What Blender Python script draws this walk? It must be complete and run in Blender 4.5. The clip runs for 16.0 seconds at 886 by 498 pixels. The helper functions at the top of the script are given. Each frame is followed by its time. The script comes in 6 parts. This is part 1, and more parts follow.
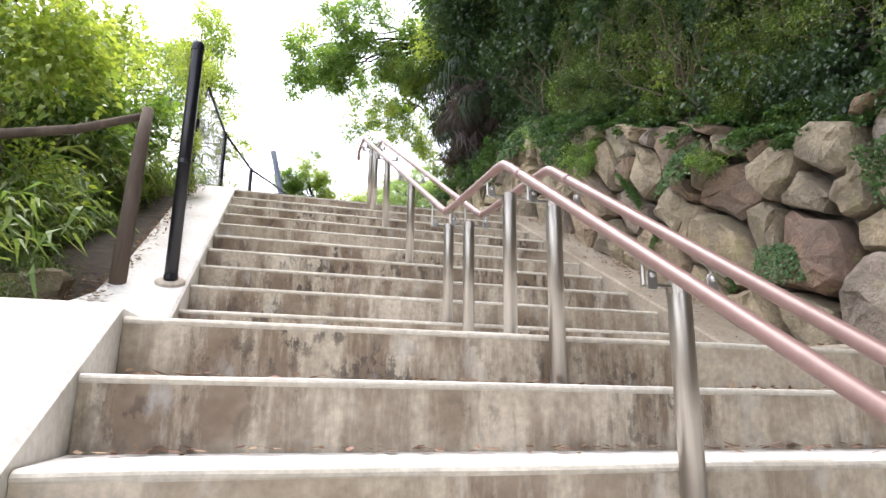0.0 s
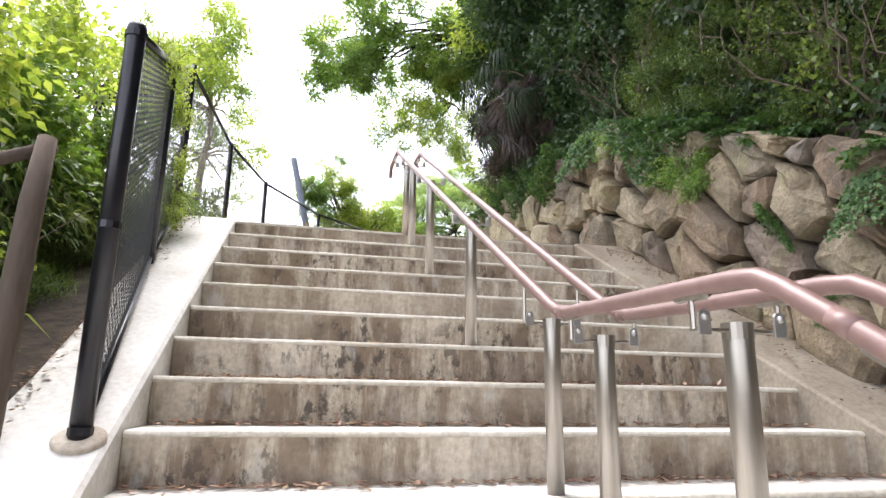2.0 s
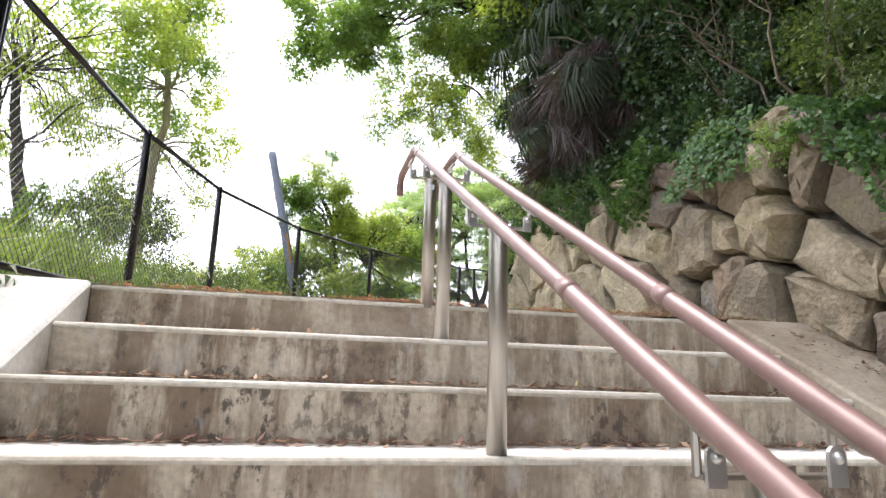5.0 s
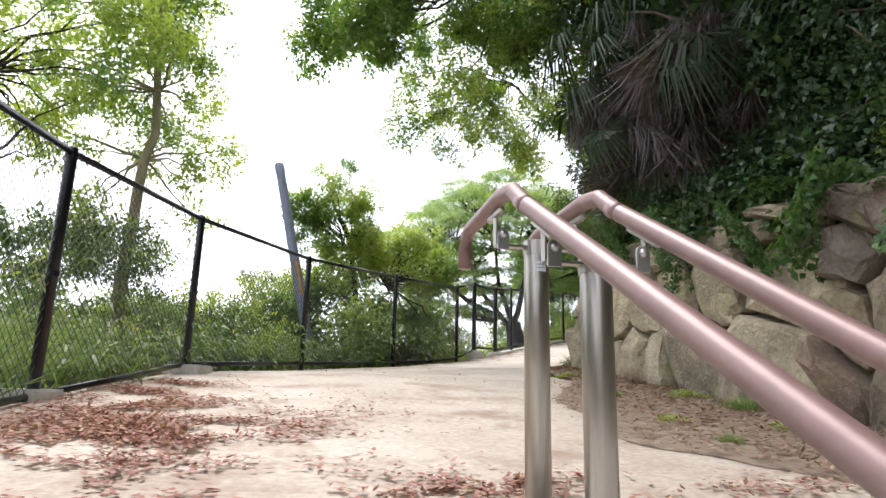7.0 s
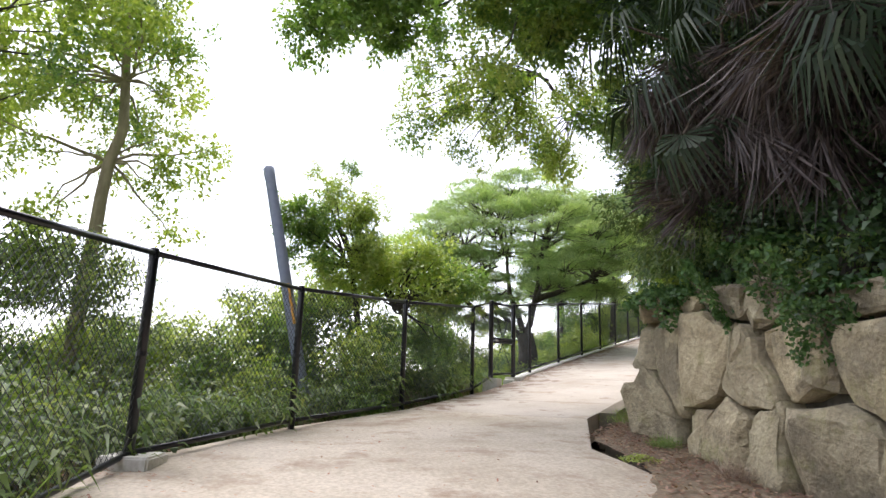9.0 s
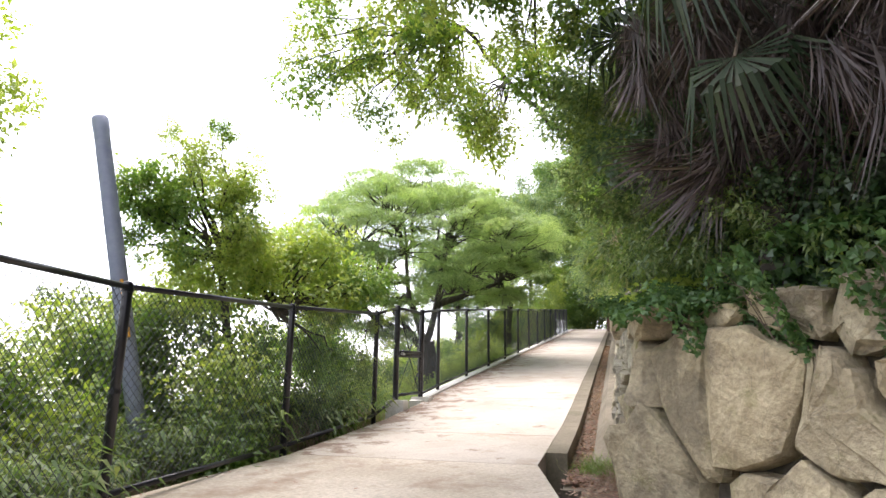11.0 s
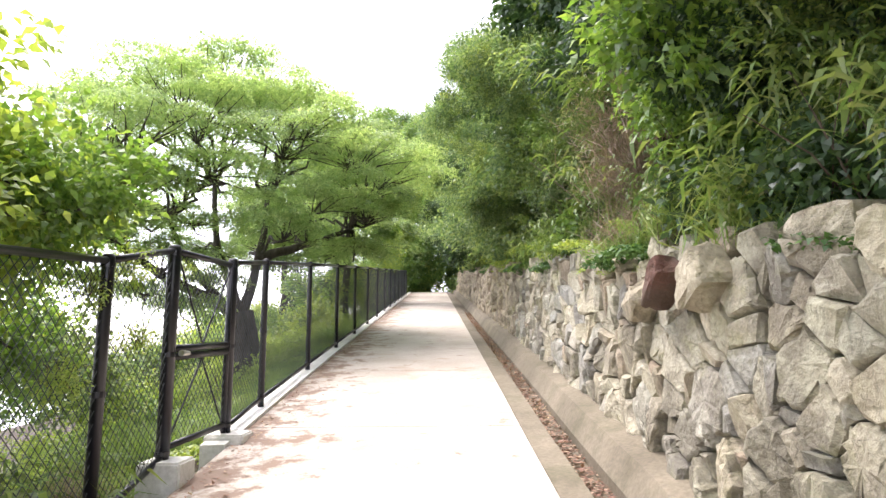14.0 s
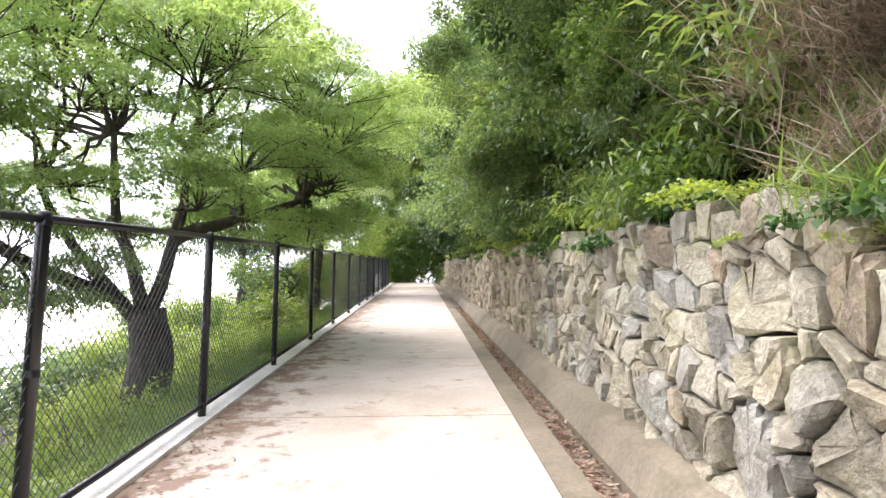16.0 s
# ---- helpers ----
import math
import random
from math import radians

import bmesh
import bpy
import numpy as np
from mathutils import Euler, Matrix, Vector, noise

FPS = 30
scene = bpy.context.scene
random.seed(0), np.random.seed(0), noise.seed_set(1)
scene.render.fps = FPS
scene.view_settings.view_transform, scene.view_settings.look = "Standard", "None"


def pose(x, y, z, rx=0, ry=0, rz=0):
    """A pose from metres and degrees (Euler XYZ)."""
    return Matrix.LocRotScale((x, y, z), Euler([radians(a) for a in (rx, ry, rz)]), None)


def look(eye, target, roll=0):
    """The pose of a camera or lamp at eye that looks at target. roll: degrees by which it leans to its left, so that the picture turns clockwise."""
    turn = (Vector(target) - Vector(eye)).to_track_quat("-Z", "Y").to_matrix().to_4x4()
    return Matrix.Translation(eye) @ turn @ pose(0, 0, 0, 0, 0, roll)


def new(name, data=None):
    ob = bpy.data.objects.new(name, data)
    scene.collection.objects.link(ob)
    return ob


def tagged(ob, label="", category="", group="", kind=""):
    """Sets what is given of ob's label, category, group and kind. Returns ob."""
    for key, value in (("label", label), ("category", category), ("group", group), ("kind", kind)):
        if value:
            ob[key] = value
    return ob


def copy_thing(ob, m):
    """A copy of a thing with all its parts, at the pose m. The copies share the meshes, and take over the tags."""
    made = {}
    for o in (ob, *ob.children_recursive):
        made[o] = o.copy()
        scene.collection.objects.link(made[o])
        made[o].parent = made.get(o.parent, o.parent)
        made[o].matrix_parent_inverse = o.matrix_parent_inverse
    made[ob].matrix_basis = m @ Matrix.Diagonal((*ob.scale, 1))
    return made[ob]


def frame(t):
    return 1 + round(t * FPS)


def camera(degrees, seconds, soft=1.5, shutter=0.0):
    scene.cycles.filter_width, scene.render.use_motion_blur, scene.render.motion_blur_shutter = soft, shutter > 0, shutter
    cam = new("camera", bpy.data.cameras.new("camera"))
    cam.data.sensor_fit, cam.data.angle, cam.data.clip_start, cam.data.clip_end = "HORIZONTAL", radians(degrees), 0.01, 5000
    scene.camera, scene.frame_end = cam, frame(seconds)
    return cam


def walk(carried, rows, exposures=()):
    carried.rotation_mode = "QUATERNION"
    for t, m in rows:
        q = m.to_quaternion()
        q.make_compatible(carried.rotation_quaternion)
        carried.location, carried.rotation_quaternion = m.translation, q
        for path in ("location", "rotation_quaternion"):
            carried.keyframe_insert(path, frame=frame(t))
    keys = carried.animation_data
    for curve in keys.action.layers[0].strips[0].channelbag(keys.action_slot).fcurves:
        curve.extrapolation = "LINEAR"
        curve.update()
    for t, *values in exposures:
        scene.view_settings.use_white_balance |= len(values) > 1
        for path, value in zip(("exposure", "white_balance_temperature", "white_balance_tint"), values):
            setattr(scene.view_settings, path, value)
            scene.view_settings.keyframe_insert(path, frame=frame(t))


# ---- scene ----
cam = camera(70.6, 16.0)
PATH = [
    (0, (-0.643, -1.061, 0.808), (-0.119, 0.81, 1.283), 0.8),
    (0.5, (-0.683, -0.691, 0.998), (-0.165, 1.183, 1.465), 0.6),
    (1, (-0.613, -0.323, 1.217), (-0.121, 1.555, 1.696), 0.9),
    (1.5, (-0.65, 0.004, 1.351), (-0.206, 1.895, 1.826), 0.8),
    (2, (-0.527, 0.329, 1.575), (-0.086, 2.225, 2.034), 0.8),
    (2.5, (-0.551, 0.676, 1.761), (-0.114, 2.575, 2.211), 1.0),
    (3, (-0.483, 1.002, 1.984), (-0.034, 2.9, 2.427), 1.1),
    (3.5, (-0.506, 1.377, 2.171), (-0.061, 3.277, 2.609), 1.3),
    (3.7, (-0.492, 1.488, 2.228), (-0.044, 3.384, 2.68), 1.6),
    (5.8, (-0.142, 3.582, 2.911), (0.291, 5.486, 3.345), 1.5),
    (6, (-0.171, 3.705, 3.0), (0.237, 5.614, 3.437), 1.7),
    (6.5, (-0.134, 3.989, 3.14), (0.26, 5.898, 3.586), 1.3),
    (7, (-0.142, 4.291, 3.281), (0.237, 6.204, 3.722), 1.4),
    (7.5, (-0.094, 4.537, 3.429), (0.282, 6.451, 3.87), 1.4),
    (8, (-0.134, 4.879, 3.571), (0.24, 6.799, 3.988), 1.6),
    (8.2, (-0.187, 5.005, 3.636), (0.179, 6.928, 4.047), 1.6),
    (10.3, (0.001, 6.403, 4.021), (0.576, 8.267, 4.465), 1.1),
    (10.5, (0.009, 6.588, 4.015), (0.64, 8.434, 4.457), 0.8),
    (11, (0.078, 7.138, 4.083), (0.801, 8.95, 4.522), 0.8),
    (11.5, (0.2, 7.842, 4.143), (1.007, 9.621, 4.572), 0.3),
    (12, (0.32, 8.504, 4.263), (1.275, 10.21, 4.688), 0.6),
    (12.5, (0.567, 9.19, 4.323), (1.639, 10.824, 4.748), -0.1),
    (13, (0.843, 9.781, 4.375), (1.983, 11.385, 4.733), -0.1),
    (13.5, (1.156, 10.455, 4.444), (2.347, 12.027, 4.772), -0.3),
    (14, (1.54, 11.042, 4.522), (2.758, 12.596, 4.844), -0.4),
    (14.5, (1.927, 11.68, 4.602), (3.175, 13.211, 4.913), -0.4),
    (15, (2.354, 12.25, 4.651), (3.611, 13.775, 4.958), -0.3),
    (15.5, (2.806, 12.825, 4.749), (4.065, 14.351, 5.042), -0.4),
    (16, (3.288, 13.335, 4.799), (4.546, 14.862, 5.09), -0.5),
]
walk(cam, [(t, look(eye, target, roll)) for t, eye, target, roll in PATH], [(0, 2.27, 6450, 17), (3.7, 2.27, 6450, 17), (6, 2.0, 6400, 17), (8.2, 1.58, 6350, 17), (10.5, 1.88, 6500, 18), (12.5, 2.42, 6550, 20), (16, 2.38, 6450, 20)])

# ---------- light ----------
world = bpy.data.worlds.new("overcast_sky")
scene.world = world
world.use_nodes = True
wn, wl = world.node_tree.nodes, world.node_tree.links
bg = wn["Background"]
sky = wn.new("ShaderNodeTexSky")
sky.sky_type = "NISHITA"
sky.sun_disc = False
sky.sun_elevation = radians(69)
sky.sun_rotation = radians(342)
sky.dust_density = 1.0
soft_sky = wn.new("ShaderNodeHueSaturation")
soft_sky.inputs["Saturation"].default_value = 0.3
wl.new(sky.outputs[0], soft_sky.inputs["Color"])
wl.new(soft_sky.outputs[0], bg.inputs["Color"])
bg.inputs["Strength"].default_value = 0.15
sun = new("sun", bpy.data.lights.new("sun", "SUN"))
sun.data.energy, sun.data.angle, sun.data.color = 1.3, radians(40), (1.0, 0.96, 0.9)
sun.matrix_world = look((-1.6, 5, 14), (0, 0, 0))


# ---------- materials ----------
def ramp_stops(node, stops):
    el = node.color_ramp.elements
    while len(el) < len(stops):
        el.new(0.5)
    for e, (p, c) in zip(el, stops):
        e.position, e.color = p, (*c, 1)


class Nodes:
    """A short hand for one node material."""

    def __init__(self, name, rough=0.8, metal=0.0):
        self.mat = bpy.data.materials.new(name)
        self.mat.use_nodes = True
        self.n, self.l = self.mat.node_tree.nodes, self.mat.node_tree.links
        self.b = self.n["Principled BSDF"]
        self.b.inputs["Roughness"].default_value = rough
        self.b.inputs["Metallic"].default_value = metal
        self.geo = self.n.new("ShaderNodeNewGeometry")

    def noise(self, scale, stretch=(1, 1, 1), detail=6.0, rough=0.6):
        m = self.n.new("ShaderNodeMapping")
        m.inputs["Scale"].default_value = stretch
        self.l.new(self.geo.outputs["Position"], m.inputs["Vector"])
        t = self.n.new("ShaderNodeTexNoise")
        t.inputs["Scale"].default_value, t.inputs["Detail"].default_value, t.inputs["Roughness"].default_value = scale, detail, rough
        self.l.new(m.outputs[0], t.inputs["Vector"])
        return t.outputs["Fac"]

    def voronoi(self, scale, feature="F1"):
        t = self.n.new("ShaderNodeTexVoronoi")
        t.feature = feature
        t.inputs["Scale"].default_value = scale
        self.l.new(self.geo.outputs["Position"], t.inputs["Vector"])
        return t

    def ramp(self, fac, stops):
        r = self.n.new("ShaderNodeValToRGB")
        ramp_stops(r, stops)
        self.l.new(fac, r.inputs[0])
        return r.outputs[0]

    def mix(self, fac, a, b, mode="MIX"):
        m = self.n.new("ShaderNodeMix")
        m.data_type, m.blend_type = "RGBA", mode
        for sock, v in ((m.inputs[0], fac), (m.inputs[6], a), (m.inputs[7], b)):
            if isinstance(v, (int, float)):
                sock.default_value = v
            elif isinstance(v, tuple):
                sock.default_value = (*v, 1)
            else:
                self.l.new(v, sock)
        return m.outputs[2]

    def colour(self, c):
        self.l.new(c, self.b.inputs["Base Color"])

    def bump(self, height, strength=0.4, distance=0.01):
        b = self.n.new("ShaderNodeBump")
        b.inputs["Strength"].default_value, b.inputs["Distance"].default_value = strength, distance
        self.l.new(height, b.inputs["Height"])
        self.l.new(b.outputs[0], self.b.inputs["Normal"])

    def random(self):
        o = self.n.new("ShaderNodeObjectInfo")
        return o.outputs["Random"]


def concrete(name, base, dark, stain, amount, streaks=False):
    m = Nodes(name, 0.88)
    big, fine = m.noise(1.6, detail=8), m.noise(40, detail=4)
    c = m.mix(m.ramp(big, [(0.35, (0, 0, 0)), (0.65, (1, 1, 1))]), dark, base)
    c = m.mix(0.35, c, m.ramp(fine, [(0.3, (0.25, 0.24, 0.22)), (0.7, (0.85, 0.83, 0.78))]), "OVERLAY")
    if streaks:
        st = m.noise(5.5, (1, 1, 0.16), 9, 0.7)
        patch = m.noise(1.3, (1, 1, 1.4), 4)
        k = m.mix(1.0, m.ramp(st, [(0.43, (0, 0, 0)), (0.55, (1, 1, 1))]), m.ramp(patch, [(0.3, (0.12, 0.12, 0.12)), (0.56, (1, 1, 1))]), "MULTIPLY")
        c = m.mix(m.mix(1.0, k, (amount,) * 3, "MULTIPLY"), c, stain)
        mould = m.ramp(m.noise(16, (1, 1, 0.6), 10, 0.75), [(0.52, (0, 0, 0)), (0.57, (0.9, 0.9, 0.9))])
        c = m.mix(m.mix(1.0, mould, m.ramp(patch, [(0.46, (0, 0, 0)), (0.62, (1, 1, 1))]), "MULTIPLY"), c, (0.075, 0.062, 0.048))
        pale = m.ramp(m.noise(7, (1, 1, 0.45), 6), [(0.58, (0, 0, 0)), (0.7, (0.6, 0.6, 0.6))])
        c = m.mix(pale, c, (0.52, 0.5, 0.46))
    else:
        k = m.ramp(m.noise(2.4, (1, 1, 1), 9, 0.7), [(0.52, (0, 0, 0)), (0.68, (amount,) * 3)])
        c = m.mix(k, c, stain)
    m.colour(c)
    m.bump(m.mix(0.5, fine, m.noise(9, detail=8)), 0.5, 0.006)
    return m.mat


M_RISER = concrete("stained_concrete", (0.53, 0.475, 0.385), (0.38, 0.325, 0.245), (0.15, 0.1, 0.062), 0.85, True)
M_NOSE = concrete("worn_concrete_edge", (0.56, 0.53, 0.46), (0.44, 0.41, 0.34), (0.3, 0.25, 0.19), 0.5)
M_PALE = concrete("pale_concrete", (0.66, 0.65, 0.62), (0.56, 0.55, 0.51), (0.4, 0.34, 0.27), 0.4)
# grime, plus the bank's shade put into a darker base colour
M_EAST = concrete("grimy_shaded_concrete", (0.29, 0.255, 0.2), (0.21, 0.175, 0.13), (0.16, 0.12, 0.08), 0.8)
M_DUSTY = concrete("dusty_concrete", (0.48, 0.43, 0.36), (0.37, 0.32, 0.255), (0.25, 0.175, 0.12), 0.85)
M_GUTTER = concrete("damp_concrete", (0.2, 0.172, 0.125), (0.13, 0.11, 0.078), (0.085, 0.08, 0.042), 0.7)


def path_material():
    m = Nodes("path_concrete", 0.8)
    big, fine = m.noise(0.9, detail=8), m.noise(55, detail=4)
    c = m.mix(m.ramp(big, [(0.35, (0, 0, 0)), (0.65, (1, 1, 1))]), (0.36, 0.315, 0.262), (0.48, 0.44, 0.385))
    c = m.mix(0.3, c, m.ramp(fine, [(0.3, (0.3, 0.28, 0.26)), (0.7, (0.8, 0.78, 0.74))]), "OVERLAY")
    # broom marks run across the path
    mp = m.n.new("ShaderNodeMapping")
    mp.inputs["Rotation"].default_value = (0, 0, radians(37.4))
    mp.inputs["Scale"].default_value = (0.8, 16, 1)
    m.l.new(m.geo.outputs["Position"], mp.inputs["Vector"])
    br = m.n.new("ShaderNodeTexNoise")
    br.inputs["Scale"].default_value, br.inputs["Detail"].default_value = 1.6, 5
    m.l.new(mp.outputs[0], br.inputs["Vector"])
    c = m.mix(m.ramp(br.outputs["Fac"], [(0.5, (0, 0, 0)), (0.75, (0.5, 0.5, 0.5))]), c, (0.36, 0.31, 0.26))
    rust = m.ramp(m.noise(1.7, (1, 1, 1), 10, 0.72), [(0.55, (0, 0, 0)), (0.66, (0.75, 0.75, 0.75))])
    c = m.mix(rust, c, (0.33, 0.25, 0.18))
    dot = m.n.new("ShaderNodeVectorMath")
    dot.operation = "DOT_PRODUCT"
    dot.inputs[1].default_value = (0.795, -0.607, 0)
    m.l.new(m.geo.outputs["Position"], dot.inputs[0])
    off = m.n.new("ShaderNodeMath")
    off.inputs[1].default_value = 6.895
    m.l.new(dot.outputs["Value"], off.inputs[0])
    band = m.ramp(off.outputs[0], [(0.0, (0.2, 0.2, 0.2)), (0.4, (0.11, 0.11, 0.11)), (0.95, (0.0, 0.0, 0.0))])
    grime = m.n.new("ShaderNodeMath")
    m.l.new(band, grime.inputs[0])
    m.l.new(m.noise(4.2, (1, 1, 1), 10, 0.68), grime.inputs[1])
    flecks = m.ramp(grime.outputs[0], [(0.61, (0, 0, 0)), (0.69, (0.9, 0.9, 0.9))])
    c = m.mix(flecks, c, (0.19, 0.125, 0.086))
    m.colour(c)
    m.bump(m.mix(0.6, fine, br.outputs["Fac"]), 0.4, 0.006)
    return m.mat


M_PATH = path_material()


def stone_material(name, tones, moss):
    m = Nodes(name, 0.85)
    r = m.random()
    tint = m.ramp(r, tones)
    n1, n2 = m.noise(6, detail=10, rough=0.7), m.noise(38, detail=5)
    c = m.mix(m.ramp(n1, [(0.32, (0, 0, 0)), (0.7, (1, 1, 1))]), m.mix(1.0, tint, (0.55, 0.52, 0.48), "MULTIPLY"), tint)
    c = m.mix(0.4, c, m.ramp(n2, [(0.3, (0.25, 0.25, 0.25)), (0.7, (0.8, 0.8, 0.8))]), "OVERLAY")
    blot = m.noise(2.1, detail=8, rough=0.7)
    c = m.mix(m.ramp(blot, [(0.42, (0.55, 0.55, 0.55)), (0.52, (0, 0, 0))]), c, (0.09, 0.075, 0.055))
    lich = m.ramp(m.noise(3.2, detail=9, rough=0.7), [(0.55, (0, 0, 0)), (0.7, (moss,) * 3)])
    c = m.mix(lich, c, (0.22, 0.22, 0.08))
    crack = m.ramp(m.voronoi(7, "DISTANCE_TO_EDGE").outputs["Distance"], [(0.0, (0.35, 0.35, 0.35)), (0.012, (0, 0, 0))])
    c = m.mix(crack, c, (0.08, 0.07, 0.06))
    m.colour(c)
    n3 = m.noise(2.6, detail=7, rough=0.65)
    m.bump(m.mix(0.4, m.mix(0.35, n3, n1), n2), 1.0, 0.05)
    return m.mat


M_RUBBLE = stone_material("rubble_stone", [(0.0, (0.5, 0.47, 0.36)), (0.3, (0.43, 0.41, 0.32)), (0.5, (0.54, 0.49, 0.36)), (0.72, (0.37, 0.37, 0.335)), (0.85, (0.48, 0.46, 0.34)), (1.0, (0.41, 0.325, 0.24))], 0.5)
# tan stone, lighter than the stair boulders: open daylight is in the colour
M_BLOCK = stone_material("sunlit_tan_block_stone", [(0.0, (0.49, 0.42, 0.27)), (0.4, (0.41, 0.365, 0.25)), (0.7, (0.53, 0.45, 0.29)), (1.0, (0.38, 0.34, 0.24))], 0.8)
M_BOULDER = stone_material("boulder_stone", [(0.0, (0.39, 0.315, 0.2)), (0.3, (0.29, 0.25, 0.18)), (0.55, (0.44, 0.37, 0.24)), (0.75, (0.22, 0.14, 0.1)), (1.0, (0.34, 0.31, 0.26))], 0.6)


def simple(name, c1, c2, scale, rough, metal=0.0, bump=0.3, dist=0.004, stretch=(1, 1, 1)):
    m = Nodes(name, rough, metal)
    n = m.noise(scale, stretch, 7, 0.65)
    m.colour(m.ramp(n, [(0.3, c1), (0.7, c2)]))
    m.bump(n, bump, dist)
    return m.mat


M_SOIL = simple("leafy_soil", (0.022, 0.016, 0.011), (0.075, 0.055, 0.036), 9, 0.95, bump=0.9, dist=0.05)
M_MORTAR = simple("shadowed_earth_joint", (0.05, 0.042, 0.033), (0.13, 0.115, 0.09), 14, 0.95, bump=0.8, dist=0.02)
M_STEEL = simple("brushed_steel", (0.36, 0.33, 0.29), (0.46, 0.43, 0.38), 60, 0.36, 0.95, 0.08, 0.001, (1, 1, 0.05))
M_RAIL = simple("brown_rail_coating", (0.2, 0.125, 0.108), (0.255, 0.16, 0.14), 25, 0.42, 0.12, 0.05, 0.001)
M_BRACKET = simple("bright_bracket_steel", (0.46, 0.45, 0.43), (0.56, 0.55, 0.53), 30, 0.36, 0.8, 0.05, 0.001)
M_BLACK = simple("black_fence_paint", (0.006, 0.006, 0.009), (0.014, 0.013, 0.018), 30, 0.3, 0.0, 0.1, 0.001)
M_WIRE = simple("black_wire_coating", (0.025, 0.028, 0.03), (0.06, 0.064, 0.068), 40, 0.35)
M_POLE = simple("blue_grey_pole_paint", (0.22, 0.25, 0.35), (0.3, 0.33, 0.42), 12, 0.55)
M_ORANGE = simple("orange_marker_band", (0.6, 0.27, 0.03), (0.7, 0.36, 0.06), 12, 0.6)
M_BARK = simple("dark_bark", (0.03, 0.025, 0.02), (0.1, 0.085, 0.07), 14, 0.95, bump=1.0, dist=0.03, stretch=(1, 1, 0.3))
M_BARKPALE = simple("pale_bark", (0.2, 0.17, 0.1), (0.38, 0.33, 0.2), 10, 0.9, bump=0.8, dist=0.02, stretch=(1, 1, 0.3))
M_WOOD = simple("weathered_wood", (0.06, 0.042, 0.032), (0.16, 0.12, 0.09), 10, 0.9, bump=0.9, dist=0.01, stretch=(1, 1, 0.15))
M_TWIG = simple("dry_twig", (0.07, 0.052, 0.036), (0.17, 0.13, 0.09), 20, 0.9)
M_STICKER = simple("pale_label", (0.6, 0.62, 0.66), (0.7, 0.72, 0.75), 5, 0.5)
# water's base colour is pale to stand in for the sky's glare
M_WATER = simple("glare_pale_sea", (0.5, 0.53, 0.55), (0.58, 0.6, 0.62), 0.05, 0.3, bump=0.4, dist=0.3)


def leaf_material(name, stops, trans=0.5, gloss=0.08, rough=0.45):
    m = Nodes(name)
    # the extra blue puts a greyish haze into every leaf colour
    stops = [(q, (r, g, b * 1.3)) for q, (r, g, b) in stops]
    n, l = m.n, m.l
    big = m.noise(0.8, detail=3)
    f = n.new("ShaderNodeMath")
    f.operation = "MULTIPLY_ADD"
    f.inputs[1].default_value = 0.55
    l.new(m.geo.outputs["Random Per Island"], f.inputs[0])
    half = n.new("ShaderNodeMath")
    half.operation = "MULTIPLY"
    half.inputs[1].default_value = 0.45
    l.new(big, half.inputs[0])
    l.new(half.outputs[0], f.inputs[2])
    col = m.ramp(f.outputs[0], stops)
    dif, tr, gl = n.new("ShaderNodeBsdfDiffuse"), n.new("ShaderNodeBsdfTranslucent"), n.new("ShaderNodeBsdfGlossy")
    warm = m.mix(1.0, col, (1.5, 1.45, 0.75), "MULTIPLY")
    l.new(col, dif.inputs[0])
    l.new(warm, tr.inputs[0])
    gl.inputs["Roughness"].default_value = rough
    m1, m2 = n.new("ShaderNodeMixShader"), n.new("ShaderNodeMixShader")
    m1.inputs[0].default_value, m2.inputs[0].default_value = trans, gloss
    l.new(dif.outputs[0], m1.inputs[1])
    l.new(tr.outputs[0], m1.inputs[2])
    l.new(m1.outputs[0], m2.inputs[1])
    l.new(gl.outputs[0], m2.inputs[2])
    l.new(m2.outputs[0], n["Material Output"].inputs[0])
    return m.mat


M_LEAF = leaf_material("fresh_green_leaf", [(0.1, (0.07, 0.15, 0.022)), (0.5, (0.15, 0.27, 0.04)), (0.9, (0.27, 0.37, 0.07))])
# darker greens for the bank: its shade is put into the leaf colour
M_LEAFDARK = leaf_material("dark_shaded_evergreen_leaf", [(0.1, (0.022, 0.05, 0.016)), (0.5, (0.04, 0.085, 0.025)), (0.9, (0.085, 0.15, 0.04))], 0.35, 0.06)
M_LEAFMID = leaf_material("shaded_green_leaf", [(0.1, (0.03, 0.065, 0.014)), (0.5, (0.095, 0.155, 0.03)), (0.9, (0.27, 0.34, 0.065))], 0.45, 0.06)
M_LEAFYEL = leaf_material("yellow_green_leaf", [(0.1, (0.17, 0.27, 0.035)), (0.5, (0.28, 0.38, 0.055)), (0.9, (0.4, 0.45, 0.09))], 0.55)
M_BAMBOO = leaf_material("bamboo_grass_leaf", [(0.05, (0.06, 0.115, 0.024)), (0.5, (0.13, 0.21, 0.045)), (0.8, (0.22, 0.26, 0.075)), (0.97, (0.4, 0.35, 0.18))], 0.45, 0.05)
# darker copy of the bamboo leaf, with shade in its colour
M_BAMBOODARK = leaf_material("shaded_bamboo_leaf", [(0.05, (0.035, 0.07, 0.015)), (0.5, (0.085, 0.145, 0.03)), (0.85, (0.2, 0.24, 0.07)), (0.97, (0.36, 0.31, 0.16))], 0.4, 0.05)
M_PALM = leaf_material("palm_fan_leaf", [(0.1, (0.016, 0.03, 0.012)), (0.6, (0.03, 0.05, 0.02)), (0.95, (0.07, 0.09, 0.035))], 0.2, 0.03)
